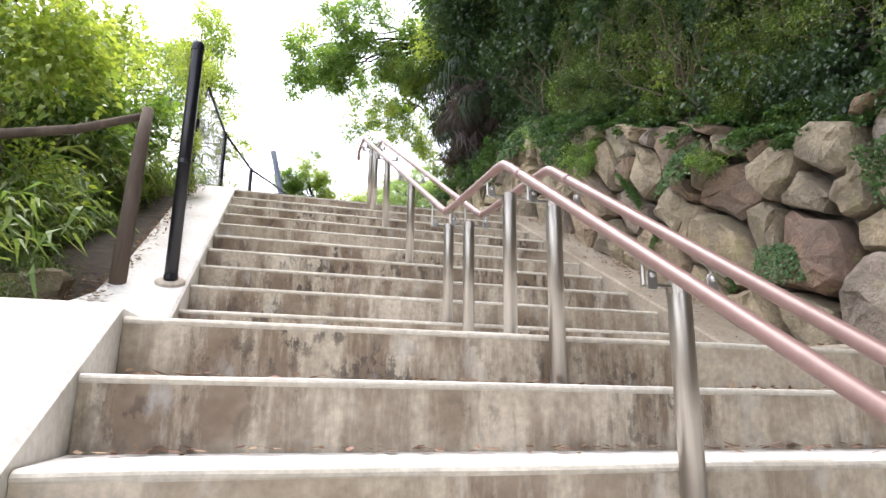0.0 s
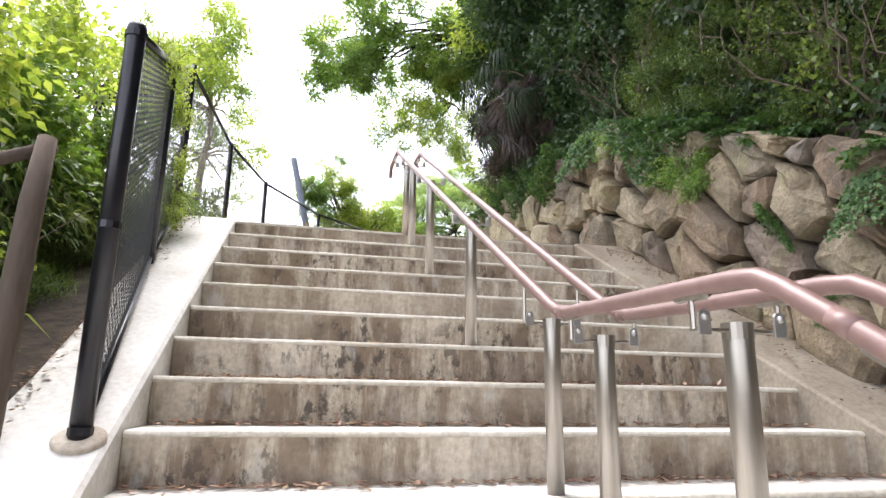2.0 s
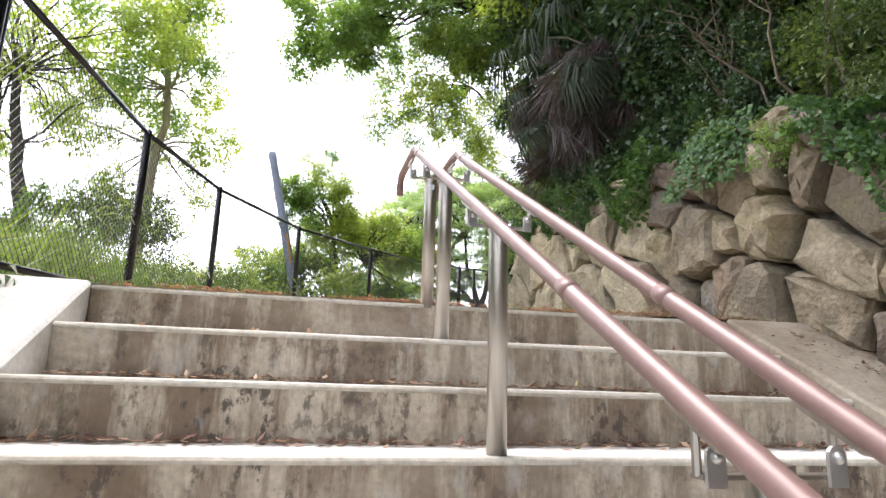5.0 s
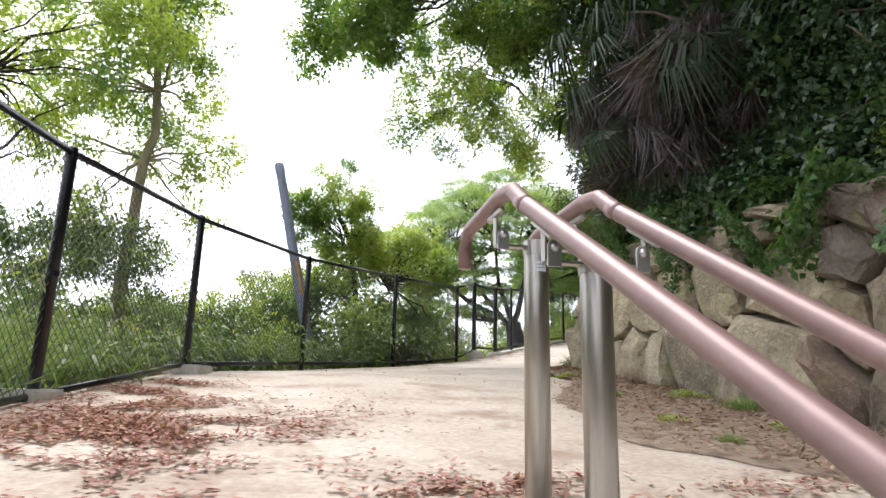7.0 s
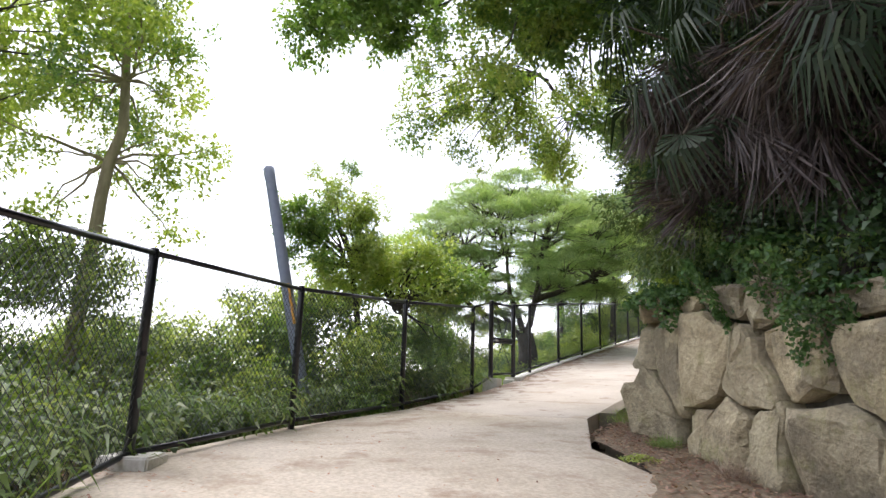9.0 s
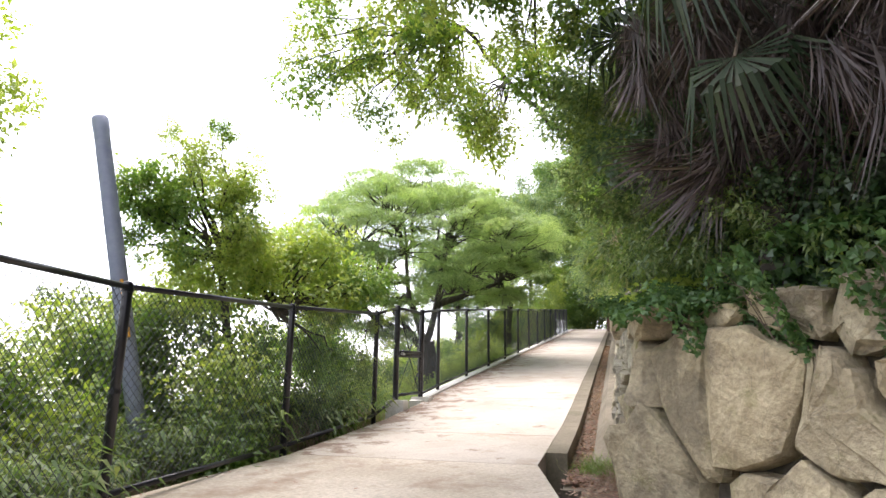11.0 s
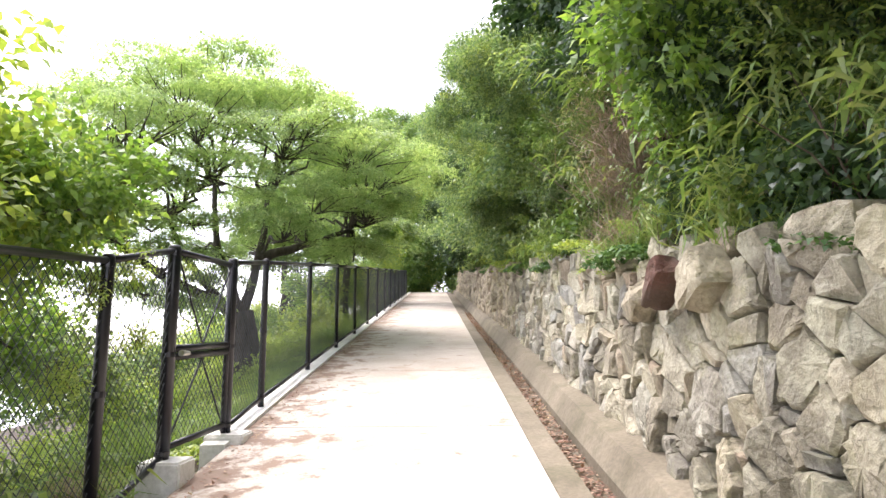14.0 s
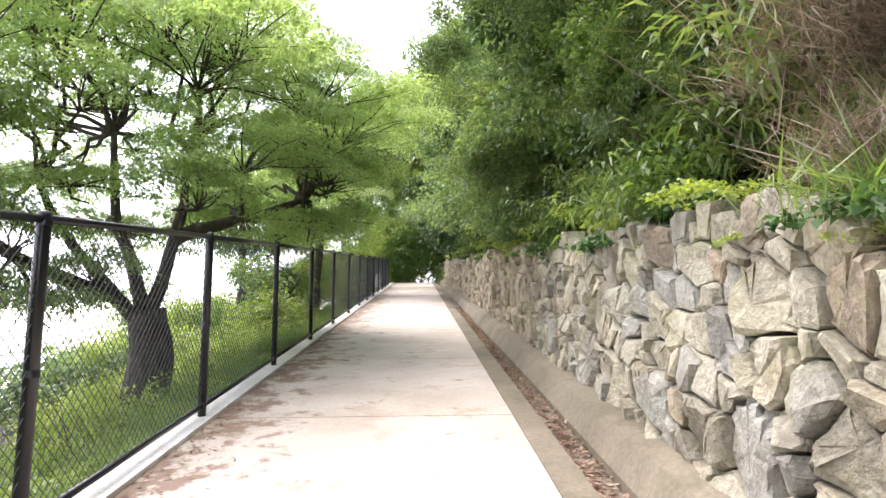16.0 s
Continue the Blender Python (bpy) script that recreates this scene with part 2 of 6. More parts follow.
M_IVY = leaf_material("ivy_leaf", [(0.1, (0.03, 0.07, 0.018)), (0.6, (0.07, 0.15, 0.035)), (0.95, (0.16, 0.25, 0.055))], 0.3, 0.035)
M_MIMOSA = leaf_material("feathery_leaf", [(0.1, (0.14, 0.25, 0.085)), (0.5, (0.24, 0.345, 0.125)), (0.9, (0.39, 0.48, 0.19))], 0.62, 0.05)
M_FARLEAF = leaf_material("blue_green_leaf", [(0.1, (0.055, 0.12, 0.04)), (0.5, (0.135, 0.215, 0.075)), (0.9, (0.3, 0.38, 0.125))], 0.5, 0.05)
M_GRASS = leaf_material("grass_blade", [(0.05, (0.08, 0.15, 0.025)), (0.5, (0.16, 0.26, 0.05)), (0.8, (0.26, 0.32, 0.08)), (0.97, (0.45, 0.4, 0.22))], 0.45, 0.05)
M_DRY = leaf_material("dry_frond", [(0.1, (0.028, 0.021, 0.016)), (0.45, (0.065, 0.049, 0.036)), (0.8, (0.14, 0.11, 0.082)), (0.97, (0.38, 0.31, 0.22))], 0.25, 0.04)
M_STRAW = leaf_material("dry_straw", [(0.1, (0.14, 0.1, 0.06)), (0.5, (0.27, 0.2, 0.125)), (0.9, (0.45, 0.37, 0.24))], 0.3, 0.04)
M_REDLEAF = leaf_material("red_brown_dead_leaf", [(0.1, (0.15, 0.065, 0.042)), (0.45, (0.33, 0.155, 0.095)), (0.75, (0.42, 0.28, 0.16)), (0.94, (0.52, 0.45, 0.2))], 0.15, 0.03)
M_LITTER = leaf_material("fallen_leaf", [(0.1, (0.13, 0.075, 0.045)), (0.45, (0.27, 0.16, 0.095)), (0.7, (0.37, 0.26, 0.15)), (0.92, (0.48, 0.4, 0.19))], 0.15, 0.03)


# ---------- mesh helpers ----------
def mesh_of(name, verts, faces, mat, smooth=False):
    me = bpy.data.meshes.new(name)
    me.from_pydata(verts.tolist() if isinstance(verts, np.ndarray) else verts, [], faces.tolist() if isinstance(faces, np.ndarray) else faces)
    for mm in mat if isinstance(mat, (list, tuple)) else [mat]:
        me.materials.append(mm)
    if smooth:
        me.polygons.foreach_set("use_smooth", [True] * len(me.polygons))
    me.update()
    return me


def part(name, me, parent, label=""):
    ob = new(name, me)
    ob.parent = parent
    return tagged(ob, label)


def thing(name, label, category, group="", kind="", at=(0, 0, 0)):
    ob = new(name)
    ob.location = at
    return tagged(ob, label, category, group, kind)


def tube(points, radii, sides=10, cap=True):
    """Rings round a line of points. Gives vertices and faces."""
    pts = [Vector(p) for p in points]
    if isinstance(radii, (int, float)):
        radii = [radii] * len(pts)
    v, f = [], []
    for i, p in enumerate(pts):
        d = (pts[min(i + 1, len(pts) - 1)] - pts[max(i - 1, 0)]).normalized()
        a = d.cross(Vector((0.31, 0.17, 0.93)) if abs(d.z) < 0.9 else Vector((1, 0, 0))).normalized()
        b = d.cross(a)
        for k in range(sides):
            w = 2 * math.pi * k / sides
            v.append(tuple(p + (a * math.cos(w) + b * math.sin(w)) * radii[i]))
    for i in range(len(pts) - 1):
        for k in range(sides):
            q = (k + 1) % sides
            f.append((i * sides + k, i * sides + q, (i + 1) * sides + q, (i + 1) * sides + k))
    if cap:
        f.append(tuple(range(sides))[::-1])
        f.append(tuple((len(pts) - 1) * sides + k for k in range(sides)))
    return v, f


def join(items):
    v, f = [], []
    for a, b in items:
        o = len(v)
        v += a
        f += [tuple(i + o for i in q) for q in b]
    return v, f


def box(x0, x1, y0, y1, z0, z1, bevel=0.0, mat=None, name="block"):
    bm = bmesh.new()
    bmesh.ops.create_cube(bm, size=1)
    for q in bm.verts:
        q.co = Vector(((x0 + x1) / 2 + q.co.x * (x1 - x0), (y0 + y1) / 2 + q.co.y * (y1 - y0), (z0 + z1) / 2 + q.co.z * (z1 - z0)))
    if bevel:
        bmesh.ops.bevel(bm, geom=bm.edges[:], offset=bevel, segments=2, affect="EDGES")
    me = bpy.data.meshes.new(name)
    bm.to_mesh(me)
    bm.free()
    me.materials.append(mat)
    return me


def smoothstep(a, b, x):
    t = min(1.0, max(0.0, (x - a) / (b - a)))
    return t * t * (3 - 2 * t)


# ---------- plan: stairs along +y, the path turns along ALONG ----------
ORIGIN, ALONG, ACROSS = Vector((3.62, 16.10)), Vector((0.607, 0.795)), Vector((0.795, -0.607))
RISE, RUN = 0.194, 0.3685
TOP_Y, TOP_Z = 5.695, 3.0
NOSES = [(TOP_Y - RUN * k, TOP_Z - RISE * k) for k in range(10)]
NOSES += [(1.11, TOP_Z - RISE * 10), (0.70, TOP_Z - RISE * 11)] + [(0.335 - RUN * j, TOP_Z - RISE * (12 + j)) for j in range(9)]
XL, XR = -1.08, 2.0
S_TABLE = [(-12, 3.0), (-8.2, 3.36), (-6.4, 3.45), (-4.5, 3.57), (-2.5, 3.74), (-0.87, 3.94), (0, 4.06), (1.85, 4.30), (3.9, 4.56), (40, 9.05)]


def su(x, y):
    d = Vector((x, y)) - ORIGIN
    return d.dot(ALONG), d.dot(ACROSS)


def xy(s, u):
    p = ORIGIN + ALONG * s + ACROSS * u
    return p.x, p.y


def path_z(s):
    return float(np.interp(s, [a for a, _ in S_TABLE], [b for _, b in S_TABLE]))


def slope_z(y):
    """Height of the line of the stairs' noses, with the level landing."""
    return float(np.interp(y, [-3.0, 1.11, 2.02, TOP_Y, 9.0], [-1.0, 1.085, 1.11, 3.0, 3.33]))


def ground_z(x, y):
    """Walked surface: stairs line, landing and path."""
    if y < TOP_Y:
        return slope_z(y)
    w = smoothstep(7.5, 11.0, y)
    return (1 - w) * (3.0 + 0.1 * (y - TOP_Y)) + w * path_z(su(x, y)[0])


LEFT = [(-1.5, -9.0), (-1.5, 5.6), (-1.45, 7.6), (-1.1, 9.4), (-0.3, 11.05), (0.8, 12.5), (2.0, 14.2), (3.62, 16.1), xy(34, 0)]
RIGHT = [(2.5, -9.0), (2.5, 5.7), (2.42, 10.05), xy(0, 2.75), xy(34, 2.75)]


def nearest(line, x, y):
    """Signed distance to a line (positive on its right side) and the nearest point."""
    best = None
    for (ax, ay), (bx, by) in zip(line, line[1:]):
        dx, dy = bx - ax, by - ay
        t = min(1, max(0, ((x - ax) * dx + (y - ay) * dy) / (dx * dx + dy * dy)))
        px, py = ax + t * dx, ay + t * dy
        d = math.hypot(x - px, y - py)
        if best is None or d < best[0] - 1e-9:
            side = 1 if (dx * (y - ay) - dy * (x - ax)) < 0 else -1
            best = (d, side, px, py)
    return best[0] * best[1], best[2], best[3]


def wall_height(y):
    return float(np.interp(y, [-2, 1.4, 2.8, 6, 8.5, 10.2, 11.6, 13, 20], [1.35, 1.4, 1.45, 1.28, 1.14, 1.1, 1.24, 1.27, 1.2]))


def terrain_z(x, y):
    dl, lx, ly = nearest(LEFT, x, y)
    dr, rx, ry = nearest(RIGHT, x, y)
    rough = 0.25 * noise.noise(Vector((x * 0.35, y * 0.35, 0.3)))
    if dr > 0.22:
        base = ground_z(rx, ry) + wall_height(ry) - 0.12
        k = dr - 0.22
        return base + 0.95 * min(k, 9) + 0.3 * max(0, min(k - 9, 60)) + rough * min(1, k * 2)
    if dl < -0.05:
        k = -dl - 0.05
        base = ground_z(lx, ly)
        steep = smoothstep(5.0, 9.0, ly)
        drop = 0.12 + (0.1 + (0.14 + 0.18 * smoothstep(13.0, 15.0, ly)) * steep) * min(k, 3) + (0.22 * max(0, min(k - 3, 6)) + 0.6 * max(0, min(k - 9, 60))) * (0.4 + 0.6 * steep)
        return base - drop + rough * min(1, k)
    return min(ground_z(x, y), ground_z(lx, ly)) - 0.35


# ---------- ground ----------
def spread(lo, hi, step, far):
    out = list(np.arange(lo, hi, step))
    g, a, b = step, lo, hi
    while b < far:
        g *= 1.35
        a, b = a - g, b + g
        out = [a] + out + [b]
    return out


def build_ground():
    xs, ys = spread(-7, 24, 0.3, 1800), spread(-6, 38, 0.3, 1800)
    v = [(x, y, max(terrain_z(x, y), -34)) for y in ys for x in xs]
    nx = len(xs)
    f = [(j * nx + i, j * nx + i + 1, (j + 1) * nx + i + 1, (j + 1) * nx + i) for j in range(len(ys) - 1) for i in range(nx - 1)]
    tagged(new("ground", mesh_of("ground", v, f, M_SOIL, True)), "dark earth hillside under the plants", "ground", kind="structure")


build_ground()
sea = [(-2500, -2500, -24), (2500, -2500, -24), (2500, 2500, -24), (-2500, 2500, -24)]
tagged(new("water", mesh_of("water", sea, [(0, 1, 2, 3)], M_WATER)), "flat sea far below the hillside, coloured pale for sky glare", "water", kind="structure")


# ---------- stairs ----------
def build_stairs():
    st = thing("stairs", "weathered stained concrete stairs with worn pale edges", "stairs", kind="structure")
    for k, (y, z) in enumerate(NOSES):
        depth = (NOSES[k - 1][0] - y if k else 0.5) + 0.05
        n = 24
        prof = [(depth, 0.0), (0.018, 0.0), (0.006, -0.004), (0.0, -0.012), (0.001, -0.019), (0.006, -0.024), (0.009, -RISE - 0.03), (depth, -RISE - 0.03)]
        v, f = [], []
        for i in range(n + 1):
            x = XL + (XR - XL) * i / n
            for j, (dy, dz) in enumerate(prof):
                w = 0.004 * noise.noise(Vector((x * 3.1, k * 7.7, j))) if 0 < j < 5 else 0
                v.append((x, y + dy + w, z + dz + w * 0.6))
        p = len(prof)
        for i in range(n):
            for j in range(p - 1):
                f.append((i * p + j, i * p + j + 1, (i + 1) * p + j + 1, (i + 1) * p + j))
        f += [tuple(range(p))[::-1], tuple(n * p + j for j in range(p))]
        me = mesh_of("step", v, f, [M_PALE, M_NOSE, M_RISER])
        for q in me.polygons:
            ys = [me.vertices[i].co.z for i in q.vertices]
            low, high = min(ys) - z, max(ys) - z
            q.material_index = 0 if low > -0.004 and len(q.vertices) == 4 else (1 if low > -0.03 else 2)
        part("step", me, st)


build_stairs()


def sweep_profile(ys, outer, inner_x, top, bottom, mat, name):
    """A solid along y: top surface between inner and outer edges, down to bottom."""
    v, f = [], []
    for y in ys:
        a, b = inner_x(y), outer(y)
        zt, zb = top(y), bottom(y)
        e = 0.015 if b > a else -0.015
        v += [(a, y, zb), (a, y, zt - 0.015), (a + e, y, zt), (b - e, y, zt + 0.005), (b, y, zt - 0.02), (b, y, zb)]
    for i in range(len(ys) - 1):
        for j in range(6):
            q = (j + 1) % 6
            f.append((i * 6 + j, i * 6 + q, (i + 1) * 6 + q, (i + 1) * 6 + j))
    f += [tuple(range(6)), tuple((len(ys) - 1) * 6 + j for j in range(6))[::-1]]
    return mesh_of(name, v, f, mat)


YS = sorted(set([round(q, 3) for q in np.arange(-3, 5.7, 0.15)] + [1.11, 2.02, 5.695]))


def left_outer(y):
    # the apron widens beside the lower flight
    return float(np.interp(y, [-3, 0.9, 1.9, 2.3, 3.0, 5.695], [-2.6, -2.6, -2.1, -1.5, -1.48, -1.54]))


tagged(new("stringer_west", sweep_profile(YS, left_outer, lambda y: XL - 0.002, lambda y: slope_z(y) + 0.012, lambda y: slope_z(y) - 0.45, M_PALE, "stringer_west")),
       "pale bare concrete ramp edging beside the stairs", "edging", kind="structure")
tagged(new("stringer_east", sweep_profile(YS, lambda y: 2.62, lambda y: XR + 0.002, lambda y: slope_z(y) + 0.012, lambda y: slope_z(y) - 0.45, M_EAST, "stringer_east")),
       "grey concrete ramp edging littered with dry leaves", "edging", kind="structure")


# ---------- landing and path ----------
def strip(name, s0, s1, step, u0, u1, dz, mat, thick=0.25, nu=6, label="", cat="path", z_of=None):
    n = max(1, int(round((s1 - s0) / step)))
    v, f = [], []
    for i in range(n + 1):
        s = s0 + (s1 - s0) * i / n
        for j in range(nu + 1):
            u = u0 + (u1 - u0) * j / nu
            x, y = xy(s, u)
            z = (z_of(s, u) if z_of else ground_z(x, y)) + dz
            v += [(x, y, z), (x, y, z - thick)]
    w = (nu + 1) * 2
    for i in range(n):
        for j in range(nu):
            a, b = i * w + j * 2, (i + 1) * w + j * 2
            f += [(a, a + 2, b + 2, b), (a + 1, b + 1, b + 3, a + 3)]
        a, b = i * w, (i + 1) * w
        f += [(a, b, b + 1, a + 1), (a + nu * 2, a + nu * 2 + 1, b + nu * 2 + 1, b + nu * 2)]
    for i in (0, n):
        a = i * w
        for j in range(nu):
            f.append((a + j * 2, a + j * 2 + 1, a + j * 2 + 3, a + j * 2 + 2))
    ob = new(name, mesh_of(name, v, f, mat))
    return tagged(ob, label, cat, kind="structure") if label else ob


def landing_mesh():
    # from the top step to the start of the path
    edge_l = [(-1.54, 5.70), (-1.5, 7.6), (-1.15, 9.45), (-0.33, 11.1), (0.91, 12.44)]
    edge_r = [(2.6, 5.70), (2.2, 7.2), (1.9, 8.6), (1.8, 9.7), (2.47, 11.25)]
    v, f, nu = [], [], 14
    rows = []
    for i in range(4):
        for k in range(8):
            t = k / 8
            rows.append([tuple(np.array(e[i]) * (1 - t) + np.array(e[i + 1]) * t) for e in (edge_l, edge_r)])
    rows.append([edge_l[-1], edge_r[-1]])
    for (ax, ay), (bx, by) in rows:
        for j in range(nu + 1):
            x, y = ax + (bx - ax) * j / nu, ay + (by - ay) * j / nu
            v += [(x, y, ground_z(x, y) - (0.0 if y > 5.75 else 0.002)), (x, y, ground_z(x, y) - 0.3)]
    w = (nu + 1) * 2
    for i in range(len(rows) - 1):
        for j in range(nu):
            a, b = i * w + 2 * j, (i + 1) * w + 2 * j
            f.append((a, a + 2, b + 2, b))
        a, b = i * w, (i + 1) * w
        f += [(a, b, b + 1, a + 1), (a + nu * 2, a + nu * 2 + 1, b + nu * 2 + 1, b + nu * 2)]
    return mesh_of("landing", v, f, M_DUSTY)


tagged(new("pavement_landing", landing_mesh()), "dusty pale concrete landing strewn with dead leaves", "pavement", kind="structure")


def path_slabs():
    rd = thing("path", "pale broom-finished concrete footpath in cast bays", "footpath", kind="structure")
    joints = [-4.55, -3.2, -0.57, 1.9, 4.35, 6.8, 9.3, 11.8, 14.3, 17.0, 20.0, 24.0, 30.0]
    for a, b in zip(joints, joints[1:]):
        ob = strip("slab", a + 0.006, b - 0.006, 0.4, 0.06, 2.03, 0.0, M_PATH)
        ob.parent = rd
    bed = strip("joint_bed", -4.5, 30, 0.6, 0.07, 2.02, -0.02, M_GUTTER, 0.1)
    bed.parent = rd


path_slabs()
strip("kerb_fence", -1.1, 30, 0.4, -0.1, 0.058, 0.025, M_PALE, 0.3, 2, "low pale concrete kerb under the fence", "kerb")
def gutter_drop(s):
    return float(np.interp(s, [-4, -1, 2], [0.15, 0.11, 0.065]))


strip("kerb_gutter", -4.05, 30, 0.3, 2.034, 2.2, 0.0, M_GUTTER, 0.4, 2, "mossy grey concrete gutter lip", "kerb")
strip("gutter_floor", -4.6, 30, 0.4, 2.204, 2.38, 0.0, M_GUTTER, 0.2, 2, "concrete gutter bed full of dead leaves", "gutter", z_of=lambda s, u: path_z(s) - gutter_drop(s))
strip("gutter_bank", -4.6, 30, 0.3, 2.38, 2.72, 0.0, M_GUTTER, 0.4, 4, "sloping grey concrete footing of the stone wall", "gutter", z_of=lambda s, u: path_z(s) - 0.02 + smoothstep(-4.2, -2.0, s) * (0.15 * min(1.0, (u - 2.38) / 0.09) + 0.03 * (u - 2.38) / 0.34) - 0.1 * smoothstep(-2.0, -4.2, s))
# strip of earth between the landing and the boulder wall
M_VERGE = simple("trodden_earth", (0.15, 0.115, 0.078), (0.33, 0.26, 0.18), 11, 0.95, bump=0.9, dist=0.03)


def verge_span(y):
    """Inner and outer edge of the earth strip beside the landing."""
    rag = 0.09 * noise.noise(Vector((y * 2.3, 0.4, 0))) + 0.05 * noise.noise(Vector((y * 7.1, 1.4, 0)))
    return float(np.interp(y, [5.9, 6.6, 8.0, 9.2, 10.0, 10.9], [1.5, 1.15, 1.3, 1.95, 1.98, 2.72])) + rag, float(np.interp(y, [5.9, 7.5, 10.1, 10.9], [2.6, 2.6, 2.55, 2.98]))


def build_verge():
    v, f, n = [], [], 8
    ys = np.linspace(5.9, 10.9, 60)
    for y in ys:
        a, b = verge_span(y)
        for j in range(n + 1):
            x = a + (b - a) * j / n
            edge = min(1.0, j / 2)
            v.append((x, y, ground_z(x, y) + 0.003 + edge * (0.014 + 0.012 * noise.noise(Vector((x * 5, y * 5, 0))))))
    for i in range(len(ys) - 1):
        for j in range(n):
            q = i * (n + 1) + j
            f.append((q, q + 1, q + n + 2, q + n + 1))
    tagged(new("verge", mesh_of("verge", v, f, M_VERGE, True)), "strip of bare earth with weeds at the wall foot", "verge", kind="structure")


build_verge()

# ---------- wall cores ----------


def wall_core(name, line, label, zoff):
    v, f = [], []
    pts = []
    for (ax, ay), (bx, by) in zip(line, line[1:]):
        n = max(1, int(math.hypot(bx - ax, by - ay) / 0.5))
        pts += [(ax + (bx - ax) * i / n, ay + (by - ay) * i / n, bx - ax, by - ay) for i in range(n)]
    pts.append((*line[-1], pts[-1][2], pts[-1][3]))
    for x, y, dx, dy in pts:
        q = math.hypot(dx, dy)
        nx, ny = dy / q, -dx / q
        z0, z1 = ground_z(x, y) - 0.4, ground_z(x, y) + wall_height(y) - 0.1 + zoff
        v += [(x + nx * 0.1, y + ny * 0.1, z0), (x + nx * 0.16, y + ny * 0.16, z1), (x + nx * 0.5, y + ny * 0.5, z1), (x + nx * 0.5, y + ny * 0.5, z0)]
    for i in range(len(pts) - 1):
        for j in range(4):
            k = (j + 1) % 4
            f.append((i * 4 + j, i * 4 + k, i * 4 + 4 + k, i * 4 + 4 + j))
    f += [(0, 1, 2, 3), tuple(len(v) - 4 + j for j in (3, 2, 1, 0))]
    return tagged(new(name, mesh_of(name, v, f, M_MORTAR)), label, "wall", kind="structure")


WALL_A = [(2.5, -3.0), (2.5, 5.7), (2.42, 10.05), xy(-4.5, 2.75)]
WALL_B = [xy(-4.5, 2.75), xy(0, 2.75), xy(30, 2.75)]
wall_boulders = wall_core("wall_boulders", WALL_A, "retaining wall of large brown mossy boulders", 0.0)
wall_rubble = wall_core("wall_rubble", WALL_B, "retaining wall of pale angular rubble stones", 0.0)


# ---------- handrail ----------
def rail_z(y):
    return float(np.interp(y, [-3.2, 1.27, 2.15, 5.62], [-1.02, 1.795, 1.835, 3.736]))


